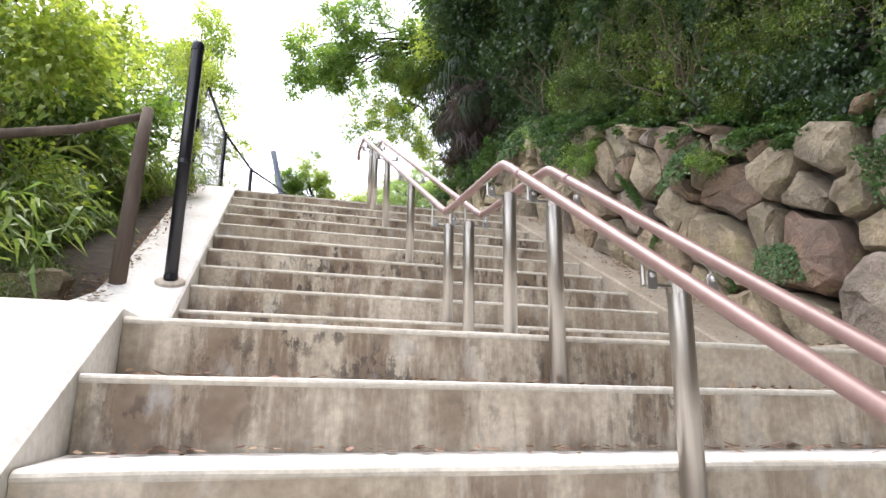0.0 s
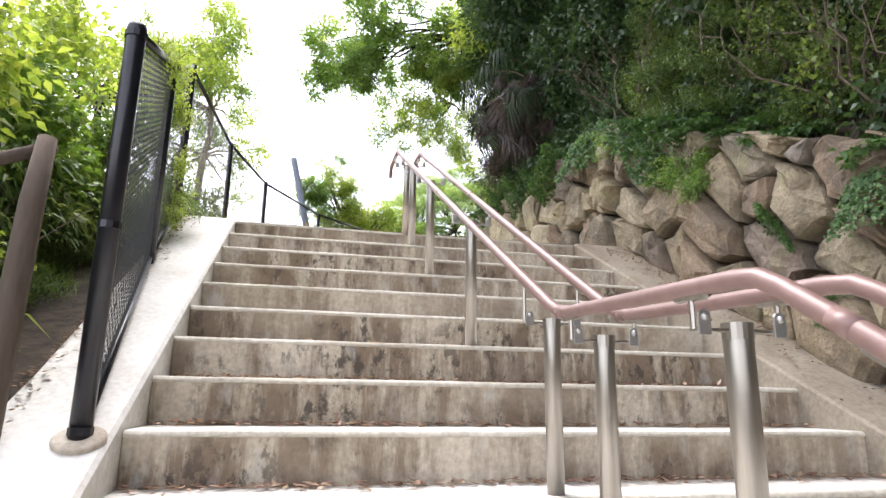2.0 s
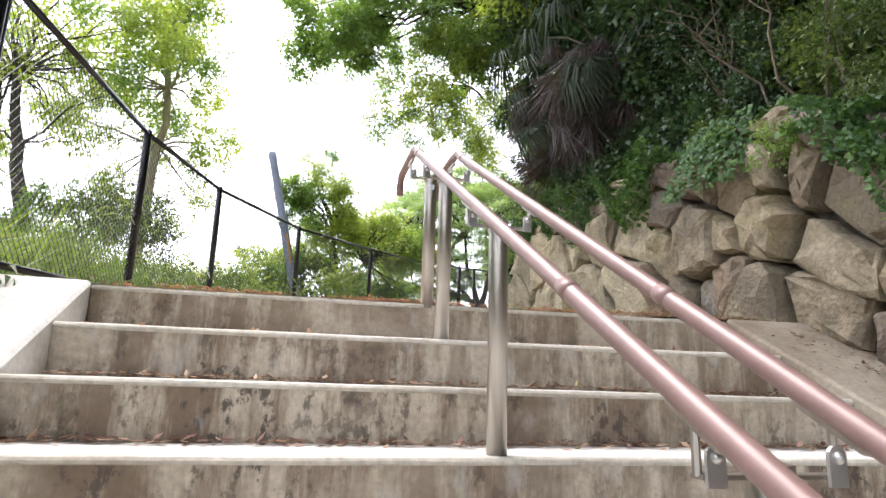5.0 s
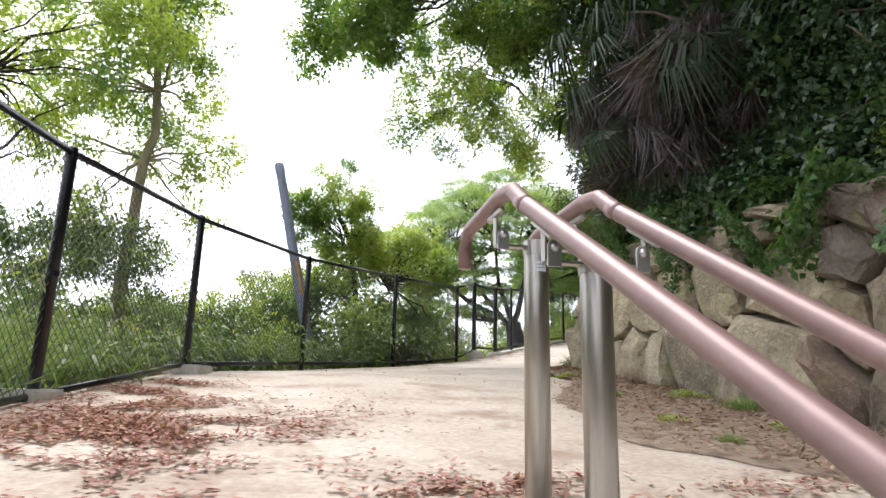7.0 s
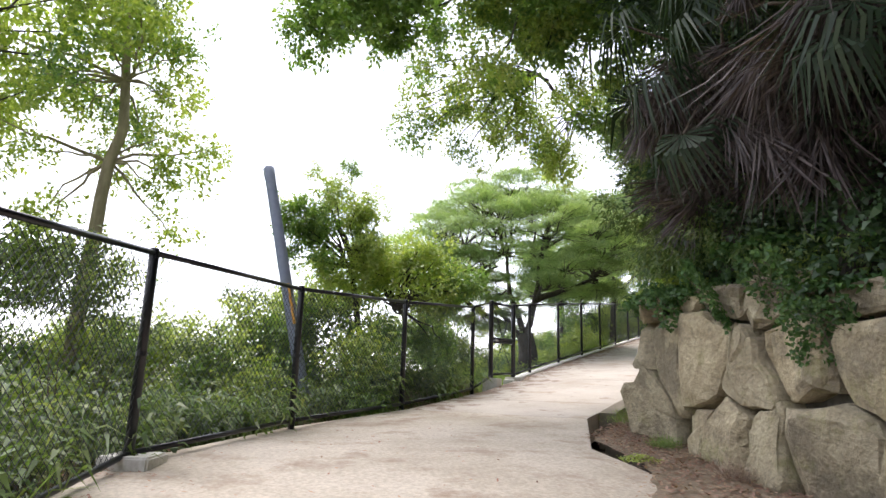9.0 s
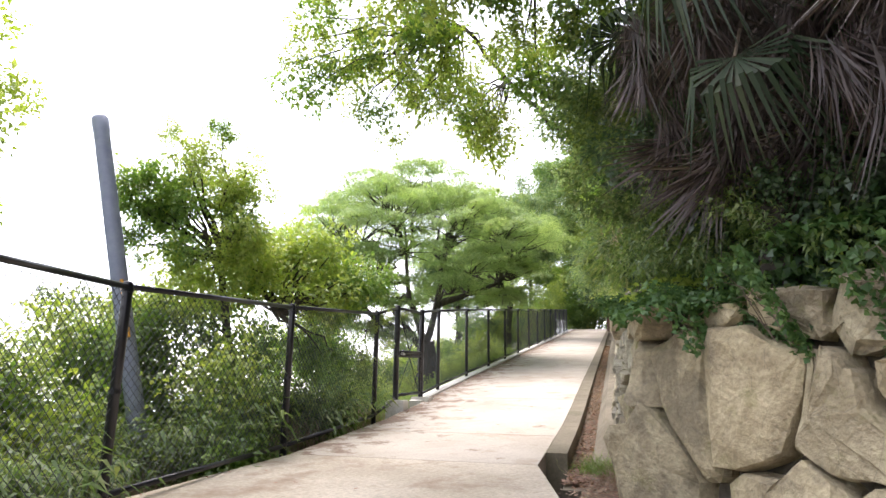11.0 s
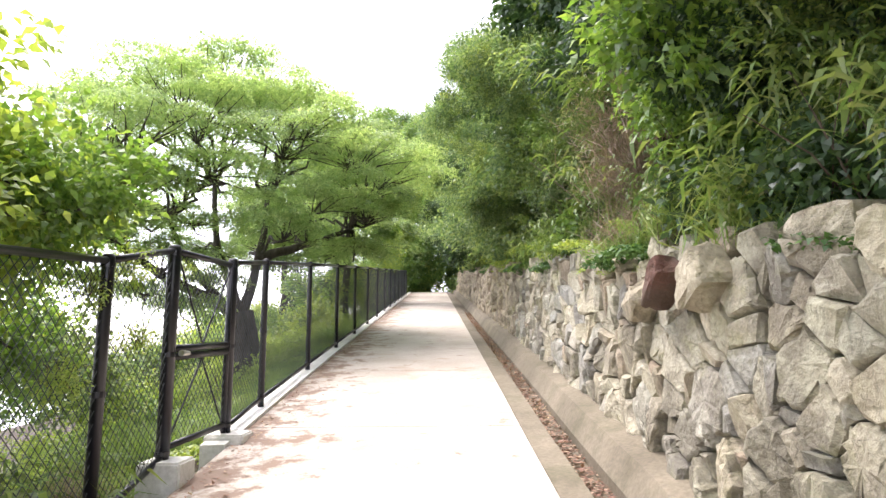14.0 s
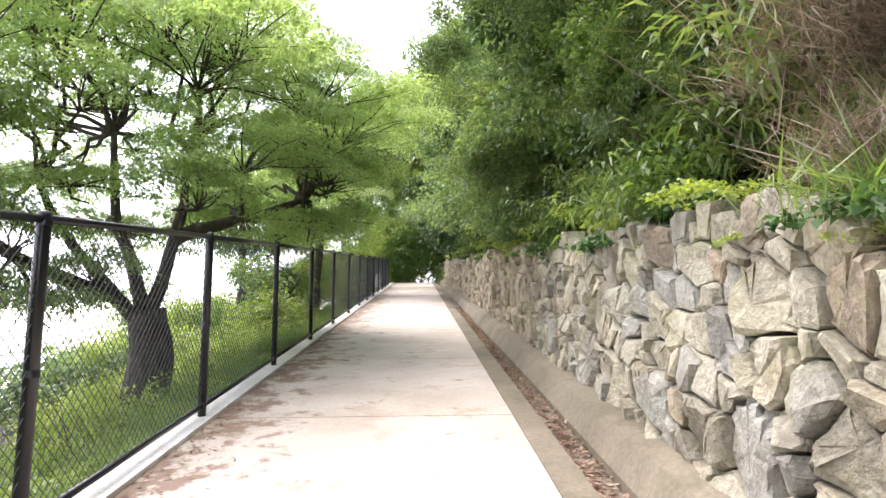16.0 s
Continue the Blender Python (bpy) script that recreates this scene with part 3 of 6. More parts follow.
def build_handrail():
    hr = thing("handrail", "double brown-coated handrail on brushed steel posts", "handrail", at=(0.375, 0, 0))
    for dx in (-0.104, 0.104):
        pts = []
        for y in [-3.2, -2, -1, 0, 0.8, 1.15]:
            pts.append((dx, y, rail_z(y)))
        pts += [(dx, 1.22, rail_z(1.22)), (dx, 1.27, 1.789), (dx, 1.33, 1.797), (dx, 1.7, 1.812), (dx, 2.07, 1.829), (dx, 2.15, 1.842), (dx, 2.21, rail_z(2.21))]
        pts += [(dx, y, rail_z(y)) for y in (3, 4, 5, 5.5)]
        pts += [(dx, 5.58, 3.724), (dx, 5.66, 3.738), (dx, 5.74, 3.737), (dx, 5.98, 3.732), (dx, 6.02, 3.722), (dx, 6.04, 3.69), (dx, 6.04, 3.63)]
        part("rail", mesh_of("rail", *tube(pts, 0.0195, 16), M_RAIL, True), hr, "brown resin-coated rail")
        for y in (1.1, 2.12, 5.5, -1.5, 3.9):
            a, b = Vector((dx, y - 0.02, rail_z(y - 0.02))), Vector((dx, y + 0.02, rail_z(y + 0.02)))
            part("joint_sleeve", mesh_of("joint_sleeve", *tube([a, b], 0.0204, 14), M_RAIL, True), hr)
    for y, z in ((-2.2, NOSES[19][1]), (-1.17, NOSES[17][1]), (-0.43, NOSES[15][1]), (0.31, NOSES[13][1]), (1.02, NOSES[11][1]), (1.47, NOSES[10][1]), (2.06, NOSES[10][1]), (2.45, NOSES[9][1]), (3.53, NOSES[6][1]), (4.64, NOSES[3][1]), (5.39, NOSES[1][1]), (5.72, NOSES[0][1])):
        top = rail_z(y) - 0.075
        if y > 5.6:
            top = 3.64
        if 2.4 < y < 2.5:
            top = 1.85
        post = part("post", mesh_of("post", *tube([(0, y, z - 0.02), (0, y, top - 0.012), (0, y, top - 0.004), (0, y, top)], [0.0305, 0.0305, 0.029, 0.024], 20), M_STEEL, True), hr, "brushed steel post")
        part("collar", mesh_of("collar", *tube([(0, y, top - 0.03), (0, y, top + 0.004)], 0.0325, 18), M_STEEL), post)
        zz = top - 0.012
        part("crossbar", box(-0.105, 0.105, y - 0.014, y + 0.014, zz - 0.003, zz + 0.003, 0.001, M_STEEL, "crossbar"), post)
        for dx in (-0.09, 0.09):
            w, t = 0.0135, 0.003
            br = [(w * math.cos(math.pi * k / 8), 0.027 + w * math.sin(math.pi * k / 8)) for k in range(9)] + [(-w, -0.012), (w, -0.012)]
            v = [(dx + p, y - 0.018 - t, zz + q) for p, q in br] + [(dx + p, y - 0.018 + t, zz + q) for p, q in br]
            n = len(br)
            f = [tuple(range(n)), tuple(range(n, 2 * n))[::-1]] + [(i, (i + 1) % n, n + (i + 1) % n, n + i) for i in range(n)]
            b = part("bracket", mesh_of("bracket", v, f, M_BRACKET), post, "rounded bright steel bracket plate")
            part("bolt", mesh_of("bolt", *tube([(dx, y - 0.019, zz + 0.025), (dx, y - 0.025, zz + 0.025), (dx, y - 0.029, zz + 0.025)], [0.009, 0.008, 0.003], 10), M_BRACKET, True), post)
            k = dx * 0.104 / 0.09
            ends = [(k, q, (rail_z(q) if y < 5.6 else 3.725) - 0.0215) for q in (y - 0.06, y - 0.05, y + 0.05, y + 0.06)]
            part("saddle", mesh_of("saddle", *tube(ends, [0.004, 0.009, 0.009, 0.004], 6), M_STEEL), post)
            part("stem", mesh_of("stem", *tube([(k, y, zz), (k, y, ends[1][2] + (ends[2][2] - ends[1][2]) / 2)], 0.006, 6), M_STEEL), post)
        if y > 5.6:
            v, f = [], []
            for k in range(5):
                a = -1.9 + 0.2 * k
                for q in (0.05, 0.075):
                    v.append((0.0312 * math.cos(a), y + 0.0312 * math.sin(a), top - q))
            f = [(2 * k, 2 * k + 2, 2 * k + 3, 2 * k + 1) for k in range(4)]
            part("sticker", mesh_of("sticker", v, f, M_STICKER), post, "small pale printed label")
            v, f = [], []
            for row in (0.056, 0.064):
                o = len(v)
                for k in range(4):
                    a = -1.85 + 0.18 * k
                    for q in (row, row + 0.003):
                        v.append((0.0318 * math.cos(a), y + 0.0318 * math.sin(a), top - q))
                f += [(o + 2 * k, o + 2 * k + 2, o + 2 * k + 3, o + 2 * k + 1) for k in range(3)]
            part("print", mesh_of("print", v, f, M_POLE), post)


build_handrail()


# ---------- chain link fence ----------
def wire_net(a, b, za0, za1, zb0, zb1, cell=0.056, r=0.0019):
    """Two sets of slanting wires between two posts; heights at each end."""
    a, b = Vector(a), Vector(b)
    length = (b - a).length
    h = (za1 - za0 + zb1 - zb0) / 2
    side = Vector(((b - a).y, -(b - a).x, 0)).normalized()
    v, f = [], []

    def at(p, q):
        t = p / length
        xy2 = a + (b - a) * t
        z0, z1 = za0 + (zb0 - za0) * t, za1 + (zb1 - za1) * t
        return Vector((xy2.x, xy2.y, z0 + (z1 - z0) * q / h))

    n = int((length + h) / cell)
    for fam in (1, -1):
        for i in range(1, n + 1):
            c = i * cell - (h if fam == 1 else 0)
            lo, hi = (max(0, -c), min(h, length - c)) if fam == 1 else (max(0, c - length), min(h, c))
            if hi - lo < 0.02:
                continue
            p, q = at(c + fam * lo, lo), at(c + fam * hi, hi)
            d = (q - p).normalized()
            e = d.cross(side).normalized()
            o = len(v)
            shift = side * (0.0015 * fam)
            for pt in (p, q):
                for k in range(3):
                    w = 2 * math.pi * k / 3
                    v.append(tuple(pt + shift + side * (r * math.cos(w)) + e * (r * math.sin(w))))
            for k in range(3):
                f.append((o + k, o + (k + 1) % 3, o + 3 + (k + 1) % 3, o + 3 + k))
    return mesh_of("wire_net", v, f, M_WIRE)


def fence_run(label, posts, bottom=True, offset=0.03, skip=()):
    """posts: x, y, base z, top z, radius."""
    fe = thing("fence", label, "fence", "black chain-link fence runs")
    for i, (x, y, z0, z1, r) in enumerate(posts):
        p = part("post", mesh_of("post", *tube([(x, y, z0 - 0.1), (x, y, z1 - 0.02), (x, y, z1 - 0.005), (x, y, z1)], [r, r, r * 0.9, r * 0.55], 14), M_BLACK, True), fe)
        part("band", mesh_of("band", *tube([(x, y, z0 + (z1 - z0) * 0.48), (x, y, z0 + (z1 - z0) * 0.48 + 0.025)], r + 0.004, 12), M_BLACK), p)
        part("band", mesh_of("band", *tube([(x, y, z1 - 0.06), (x, y, z1 - 0.035)], r + 0.004, 12), M_BLACK), p)
        part("band", mesh_of("band", *tube([(x, y, z0 + 0.05), (x, y, z0 + 0.075)], r + 0.004, 12), M_BLACK), p)
    for i in range(len(posts) - 1):
        if i in skip:
            continue
        (ax, ay, a0, a1, _), (bx, by, b0, b1, _) = posts[i], posts[i + 1]
        part("top_rail", mesh_of("top_rail", *tube([(ax, ay, a1 - 0.03), (bx, by, b1 - 0.03)], 0.0175, 10), M_BLACK, True), fe)
        if bottom:
            part("bottom_rail", mesh_of("bottom_rail", *tube([(ax, ay, a0 + 0.05), (bx, by, b0 + 0.05)], 0.0175, 10), M_BLACK, True), fe)
        part("wire_net", wire_net((ax, ay, 0), (bx, by, 0), a0 + 0.04, a1 - 0.04, b0 + 0.04, b1 - 0.04), fe)
    return fe


fence_run("black chain-link fence climbing beside the stairs, vines on it",
          [(-1.17, 2.6, 1.39, 2.9, 0.035), (-1.43, 4.40, 2.33, 3.72, 0.03), (-1.51, 5.45, 2.97, 4.27, 0.03)])
fence_run("black chain-link fence round the landing, leaves at its foot",
          [(-1.52, 5.50, 3.0, 4.27, 0.03), (-1.4, 7.56, 3.16, 4.43, 0.028), (-1.09, 9.36, 3.38, 4.59, 0.028), (-0.27, 11.0, 3.47, 4.65, 0.028), (0.86, 12.53, 3.57, 4.78, 0.028), (2.08, 14.2, 3.74, 4.97, 0.028), (2.51, 14.76, 3.92, 5.13, 0.036)])
gposts = [(3.08, 15.42, 3.97, 5.18, 0.034)]
for s in (0.0, 1.87, 3.87, 5.9, 8.0, 10.2, 12.4, 14.6, 16.8, 19.0, 21.2, 23.4, 25.6):
    gx, gy = xy(s, -0.02)
    gposts.append((gx, gy, path_z(s) + 0.04, path_z(s) + 1.245, 0.027))
fence_run("black chain-link fence on a concrete kerb beside the footpath", gposts)


def build_gate():
    gt = thing("gate", "narrow closed black chain-link gate with a latch bar", "gate")
    a, b = Vector((2.54, 14.80, 0)), Vector((3.05, 15.385, 0))
    z0, z1 = 3.99, 5.12
    for p in (a, b):
        part("gate_frame", mesh_of("gate_frame", *tube([(p.x, p.y, z0), (p.x, p.y, z1)], 0.019, 10), M_BLACK, True), gt)
    for z in (z0 + 0.02, z1 - 0.02):
        part("gate_frame", mesh_of("gate_frame", *tube([(a.x, a.y, z), (b.x, b.y, z + 0.03)], 0.019, 10), M_BLACK, True), gt)
    for z in (4.50, 4.545):
        part("latch_bar", mesh_of("latch_bar", *tube([(a.x, a.y, z), (b.x, b.y, z + 0.03)], 0.022, 8), M_BLACK, True), gt)
    mid = (a + b) / 2
    for p in (a, b):
        part("brace", mesh_of("brace", *tube([(p.x, p.y, z0 + 0.03), (mid.x, mid.y, 4.49)], 0.006, 6), M_BLACK), gt)
        part("brace", mesh_of("brace", *tube([(p.x, p.y, z1 - 0.03), (mid.x, mid.y, 4.58)], 0.006, 6), M_BLACK), gt)
    part("wire_net", wire_net(a, b, z0, z1, z0 + 0.03, z1 + 0.03), gt)
    part("latch", mesh_of("latch", *tube([(a.x + 0.03, a.y - 0.07, 4.52), (a.x + 0.09, a.y, 4.52)], [0.018, 0.013], 8), M_BRACKET), gt, "small bright steel latch")


build_gate()
for i, (x, y, h, w) in enumerate(((2.53, 14.74, 0.12, 0.115), (3.10, 15.40, 0.045, 0.13), (-1.45, 7.62, 0.05, 0.12), (-1.07, 9.38, 0.06, 0.14))):
    z = ground_z(x, y)
    b = new("footing", box(-w, w, -w, w, -0.2, h, 0.012, M_PALE, "footing"))
    b.location, b.rotation_euler = (x, y, z), (0, 0, radians(-37 if i < 2 else -10))
    tagged(b, "rough pale concrete block under a fence post", "footing", "fence footings")


v, f = tube([(0, 0, -0.1), (0, 0, 0.012), (0, 0, 0.02)], [0.08, 0.08, 0.07], 20)
ft = new("footing", mesh_of("footing", v, f, M_DUSTY, True))
ft.matrix_basis = pose(-1.17, 2.6, slope_z(2.6) + 0.012, 27, 0, 0)
tagged(ft, "round concrete collar at the foot of a fence post", "footing", "fence footings")


# ---------- leaning pole ----------
def build_pole():
    po = thing("pole", "leaning blue-grey painted steel pole", "pole")
    a, b = Vector((0.05, 12.32, 2.6)), Vector((-0.8, 12.75, 6.28))
    part("shaft", mesh_of("shaft", *tube([a, b - (b - a) * 0.04, b - (b - a) * 0.035, b - (b - a) * 0.006, b], [0.07, 0.062, 0.067, 0.067, 0.05], 18), M_POLE, True), po)
    c, d = a + (b - a) * 0.5, a + (b - a) * 0.62
    off = Vector((0.02, -0.082, 0))
    part("marker_band", mesh_of("marker_band", *tube([c + off, d + off], 0.014, 8), M_ORANGE), po, "orange marker strip")


build_pole()


# ---------- plants ----------
RNG = np.random.default_rng(7)


def leaf_mesh(name, pos, along, up, length, width, mat, fold=0.18, bend=0.15):
    """One small folded leaf at each point: four corners, two faces."""
    along = along / np.linalg.norm(along, axis=1, keepdims=True)
    side = np.cross(along, up)
    side /= np.linalg.norm(side, axis=1, keepdims=True) + 1e-9
    nrm = np.cross(side, along)
    L, W = length[:, None], width[:, None]
    mid = pos + along * L * 0.42 + nrm * L * bend * 0.3
    tip = pos + along * L - nrm * L * bend
    v = np.stack([pos, mid + side * W / 2 + nrm * W * fold, tip, mid - side * W / 2 + nrm * W * fold], 1).reshape(-1, 3)
    n = len(pos)
    o = (np.arange(n) * 4)[:, None]
    f = np.stack([o + [0, 1, 3], o + [1, 2, 3]], 1).reshape(-1, 3)
    return mesh_of(name, v, f, mat)


def unit(n):
    q = RNG.normal(size=(n, 3))
    return q / np.linalg.norm(q, axis=1, keepdims=True)


def clump_broad(mat, n=950, R=0.5, leaf=0.1, ratio=0.55, groups=22, squash=0.85):
    c = unit(groups) * (R * RNG.uniform(0.35, 1.0, (groups, 1)))
    c[:, 2] *= squash
    g = RNG.integers(0, groups, n)
    out = c[g]
    pos = out + RNG.normal(size=(n, 3)) * R * 0.2
    along = out * 1.2 + unit(n) * R * 0.9 + np.array([0, 0, -0.12])
    up = np.array([0, 0, 1.0]) + unit(n) * 0.7
    return leaf_mesh("foliage", pos, along, up, RNG.uniform(0.6, 1.25, n) * leaf, RNG.uniform(0.8, 1.2, n) * leaf * ratio, mat)


def clump_bamboo(mat, n=1000, H=1.1, spread=0.5, leaf=0.19):
    k = 16
    base = np.c_[RNG.normal(size=(k, 2)) * 0.16, np.zeros(k)]
    lean = np.c_[RNG.normal(size=(k, 2)) * spread, RNG.uniform(0.6, 1.1, k) * H]
    g = RNG.integers(0, k, n)
    t = RNG.uniform(0.3, 1.0, (n, 1)) ** 0.8
    pos = base[g] + lean[g] * t + RNG.normal(size=(n, 3)) * 0.07
    pos[:, 2] -= (t[:, 0] ** 3) * 0.22 * H
    out = np.c_[RNG.normal(size=(n, 2)) + lean[g][:, :2] * 1.3, RNG.uniform(-0.9, 0.5, n)]
    return leaf_mesh("foliage", pos, out, np.array([0, 0, 1.0]) + unit(n) * 0.4, RNG.uniform(0.6, 1.3, n) * leaf, RNG.uniform(0.016, 0.032, n), mat, 0.1, 0.3)


def clump_ivy(mat, n=700, R=0.5, leaf=0.08):
    q = RNG.uniform(-1, 1, (n, 2)) * R
    pos = np.c_[q, 0.1 * RNG.random(n) + 0.12 * np.cos(q[:, 0] * 3) * np.cos(q[:, 1] * 4)]
    along = np.c_[RNG.normal(size=(n, 2)), RNG.uniform(-0.7, 0.1, n)]
    return leaf_mesh("foliage", pos, along, np.array([0, 0, 1.0]) + unit(n) * 0.5, RNG.uniform(0.7, 1.3, n) * leaf, RNG.uniform(0.7, 1.2, n) * leaf * 0.85, mat, 0.12, 0.2)


def clump_pad(mat, n=1150, R=0.75, leaf=0.1):
    """A flat feathery layer of a spreading crown."""
    a, r = RNG.uniform(0, 6.283, n), R * np.sqrt(RNG.random(n)) * (0.75 + 0.25 * np.sin(3 * RNG.uniform(0, 6.283, n)))
    arm = np.round(a / 0.9) * 0.9
    a = np.where(RNG.random(n) < 0.6, arm + RNG.normal(size=n) * 0.12, a)
    pos = np.c_[r * np.cos(a), r * np.sin(a), 0.12 * (1 - (r / R) ** 2) + RNG.normal(size=n) * 0.05 - 0.1 * (r / R) ** 3]
    along = np.c_[np.cos(a) + RNG.normal(size=n) * 0.6, np.sin(a) + RNG.normal(size=n) * 0.6, RNG.normal(size=n) * 0.25 - 0.15]
    return leaf_mesh("foliage", pos, along, np.array([0, 0, 1.0]) + unit(n) * 0.35, RNG.uniform(0.7, 1.5, n) * leaf, RNG.uniform(0.35, 0.6, n) * leaf, mat, 0.1, 0.25)


def clump_grass(mat, n=420, H=0.5, lean=0.5, width=0.012, base=0.22):
    pos = np.c_[RNG.normal(size=(n, 2)) * base, np.zeros(n)]
    along = np.c_[RNG.normal(size=(n, 2)) * lean, np.ones(n)]
    return leaf_mesh("foliage", pos, along, np.c_[RNG.normal(size=(n, 2)), np.full(n, 0.2)], RNG.uniform(0.45, 1.15, n) * H, RNG.uniform(0.6, 1.4, n) * width, mat, 0.05, 0.45)


def clump_hanging(mat, n=150, H=0.75, R=0.2, width=0.017):
    """Dead fronds that hang from one point."""
    a = RNG.uniform(0, 6.283, n)
    pos = np.c_[np.cos(a), np.sin(a), RNG.uniform(-0.5, 1, n)] * R * RNG.uniform(0.2, 1, (n, 1))
    along = np.c_[np.cos(a) * 0.35 + RNG.normal(size=n) * 0.26, np.sin(a) * 0.35 + RNG.normal(size=n) * 0.26, -np.ones(n)]
    return leaf_mesh("dead_frond", pos, along, np.c_[np.cos(a), np.sin(a), np.zeros(n)], RNG.uniform(0.45, 1.15, n) * H, RNG.uniform(0.5, 1.4, n) * width, mat, 0.1, -0.1)


def stems_mesh(k, H, spread, r, mat, name="stems"):
    items = []
    for _ in range(k):
        a = Vector((RNG.normal() * 0.1, RNG.normal() * 0.1, -0.15))
        b = Vector((RNG.normal() * spread, RNG.normal() * spread, H * RNG.uniform(0.6, 1.0)))
        c = a.lerp(b, 0.5) + Vector((RNG.normal() * 0.06, RNG.normal() * 0.06, 0.06))
        items.append(tube([a, c, b], [r, r * 0.75, r * 0.35], 5, False))
    return mesh_of(name, *join(items), mat)


LIB = {
    "broad": [clump_broad(M_LEAF) for _ in range(3)],
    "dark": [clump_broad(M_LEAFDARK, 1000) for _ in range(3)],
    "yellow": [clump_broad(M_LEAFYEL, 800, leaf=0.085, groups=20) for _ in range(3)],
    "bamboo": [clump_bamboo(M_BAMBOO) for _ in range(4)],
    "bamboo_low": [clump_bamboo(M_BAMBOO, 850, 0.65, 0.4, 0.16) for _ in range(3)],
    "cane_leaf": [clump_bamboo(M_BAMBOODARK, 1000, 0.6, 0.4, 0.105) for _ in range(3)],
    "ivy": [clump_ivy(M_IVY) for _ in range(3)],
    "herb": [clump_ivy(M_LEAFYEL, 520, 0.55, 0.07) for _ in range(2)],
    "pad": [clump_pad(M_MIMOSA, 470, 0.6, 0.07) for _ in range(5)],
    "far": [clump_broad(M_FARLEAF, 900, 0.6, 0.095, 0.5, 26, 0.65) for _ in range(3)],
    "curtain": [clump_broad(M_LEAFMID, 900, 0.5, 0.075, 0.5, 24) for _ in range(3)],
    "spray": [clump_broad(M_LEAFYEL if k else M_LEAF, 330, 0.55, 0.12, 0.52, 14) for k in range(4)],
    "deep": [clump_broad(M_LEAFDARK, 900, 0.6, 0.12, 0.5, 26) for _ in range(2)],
    "grass": [clump_grass(M_GRASS) for _ in range(3)],
    "reed": [clump_grass(M_GRASS, 520, 0.95, 0.35, 0.016, 0.3) for _ in range(2)],
    "straw": [clump_grass(M_STRAW, 380, 0.8, 0.5, 0.009, 0.3) for _ in range(2)],
    "hang": [clump_hanging(M_DRY) for _ in range(4)],
}
STEMS = [stems_mesh(9, 0.75, 0.25, 0.008, M_TWIG) for _ in range(3)]
CANES = [stems_mesh(16, 1.0, 0.4, 0.006, M_TWIG) for _ in range(3)]
VINES = []
for _ in range(3):
    lines = []
    for _ in range(10):
        p, q = RNG.uniform(-0.45, 0.45, 2), RNG.uniform(-0.45, 0.45, 2)
        lines.append(tube([(p[0], p[1], 0.0), ((p[0] + q[0]) / 2 + 0.05, (p[1] + q[1]) / 2, 0.05), (q[0], q[1], 0.02)], [0.005, 0.004, 0.002], 4, False))
    VINES.append(mesh_of("vine_stem", *join(lines), M_TWIG))
WORDS = {
    "broad": ("shrub", "leafy fresh green shrub on the bank", "shrub"),
    "dark": ("shrub", "dense dark evergreen shrub on the shaded bank", "shrub"),
    "yellow": ("shrub", "bright yellow-green shrub in full light", "shrub"),
    "bamboo": ("bamboo_grass", "tall clump of narrow-leaved bamboo grass", "bamboo"),
    "bamboo_low": ("bamboo_grass", "low clump of narrow-leaved bamboo grass", "bamboo"),
    "curtain": ("shrub", "dense mid-green shrub on the shaded bank", "shrub"),
    "cane_leaf": ("bamboo_grass", "dark fine-leaved clump of bamboo grass", "bamboo"),
    "ivy": ("ivy", "trailing dark green ivy over the stones", "ivy"),
    "herb": ("herb_patch", "low bright green herbs on the slope", "herbs"),
    "grass": ("grass_tuft", "tuft of long green grass", "grass"),
    "reed": ("grass_tuft", "tall tuft of reed-like grass", "grass"),
    "straw": ("dry_grass", "tangle of dry straw-coloured grass stems", "grass"),
}
MADE = {}


def mass(kind, x, y, z, size, tilt=(0, 0)):
    """Foliage of a mass of plants that nobody could count."""
    i = int(RNG.integers(0, len(LIB[kind])))
    o = part("foliage", LIB[kind][i], UNDERGROWTH)
    o.matrix_basis = pose(x, y, z, tilt[0], tilt[1], RNG.uniform(0, 360))
    o.scale = (size, size, size)


UNDERGROWTH = thing("undergrowth", "dense mixed green undergrowth on the hillside", "undergrowth", kind="stuff")


def plant(kind, x, y, z, size=1.0, tilt=(0, 0), tall=1.0):
    """A plant at a place; repeats share the meshes of the first of their sort."""
    i = int(RNG.integers(0, len(LIB[kind])))
    m = pose(x, y, z, tilt[0], tilt[1], RNG.uniform(0, 360))
    if (kind, i) not in MADE:
        name, label, cat = WORDS[kind]
        t = thing(name, label, cat, label.split(" on ")[0] + " plants")
        part("foliage", LIB[kind][i], t)
        if kind in ("broad", "dark", "yellow", "curtain"):
            part("twig", STEMS[i % 3], t)
        if kind in ("ivy", "herb"):
            part("vine_stem", VINES[i % 3], t)
        if kind in ("bamboo", "bamboo_low", "cane_leaf"):
            part("cane", CANES[i % 3], t)
        MADE[kind, i] = t
        t.matrix_basis = m
    else:
        t = copy_thing(MADE[kind, i], m)
    t.scale = (size, size, size * tall)
    return t


def branch_line(a, b, sag=0.1, n=5, wob=0.06):
    a, b = Vector(a), Vector(b)
    d = (b - a).length
    out = []
    for i in range(n + 1):
        t = i / n
        p = a.lerp(b, t) + Vector((0, 0, sag * d * math.sin(math.pi * t)))
        if 0 < i < n:
            p += Vector(RNG.normal(size=3).tolist()) * wob * d * 0.5
        out.append(p)
    return out


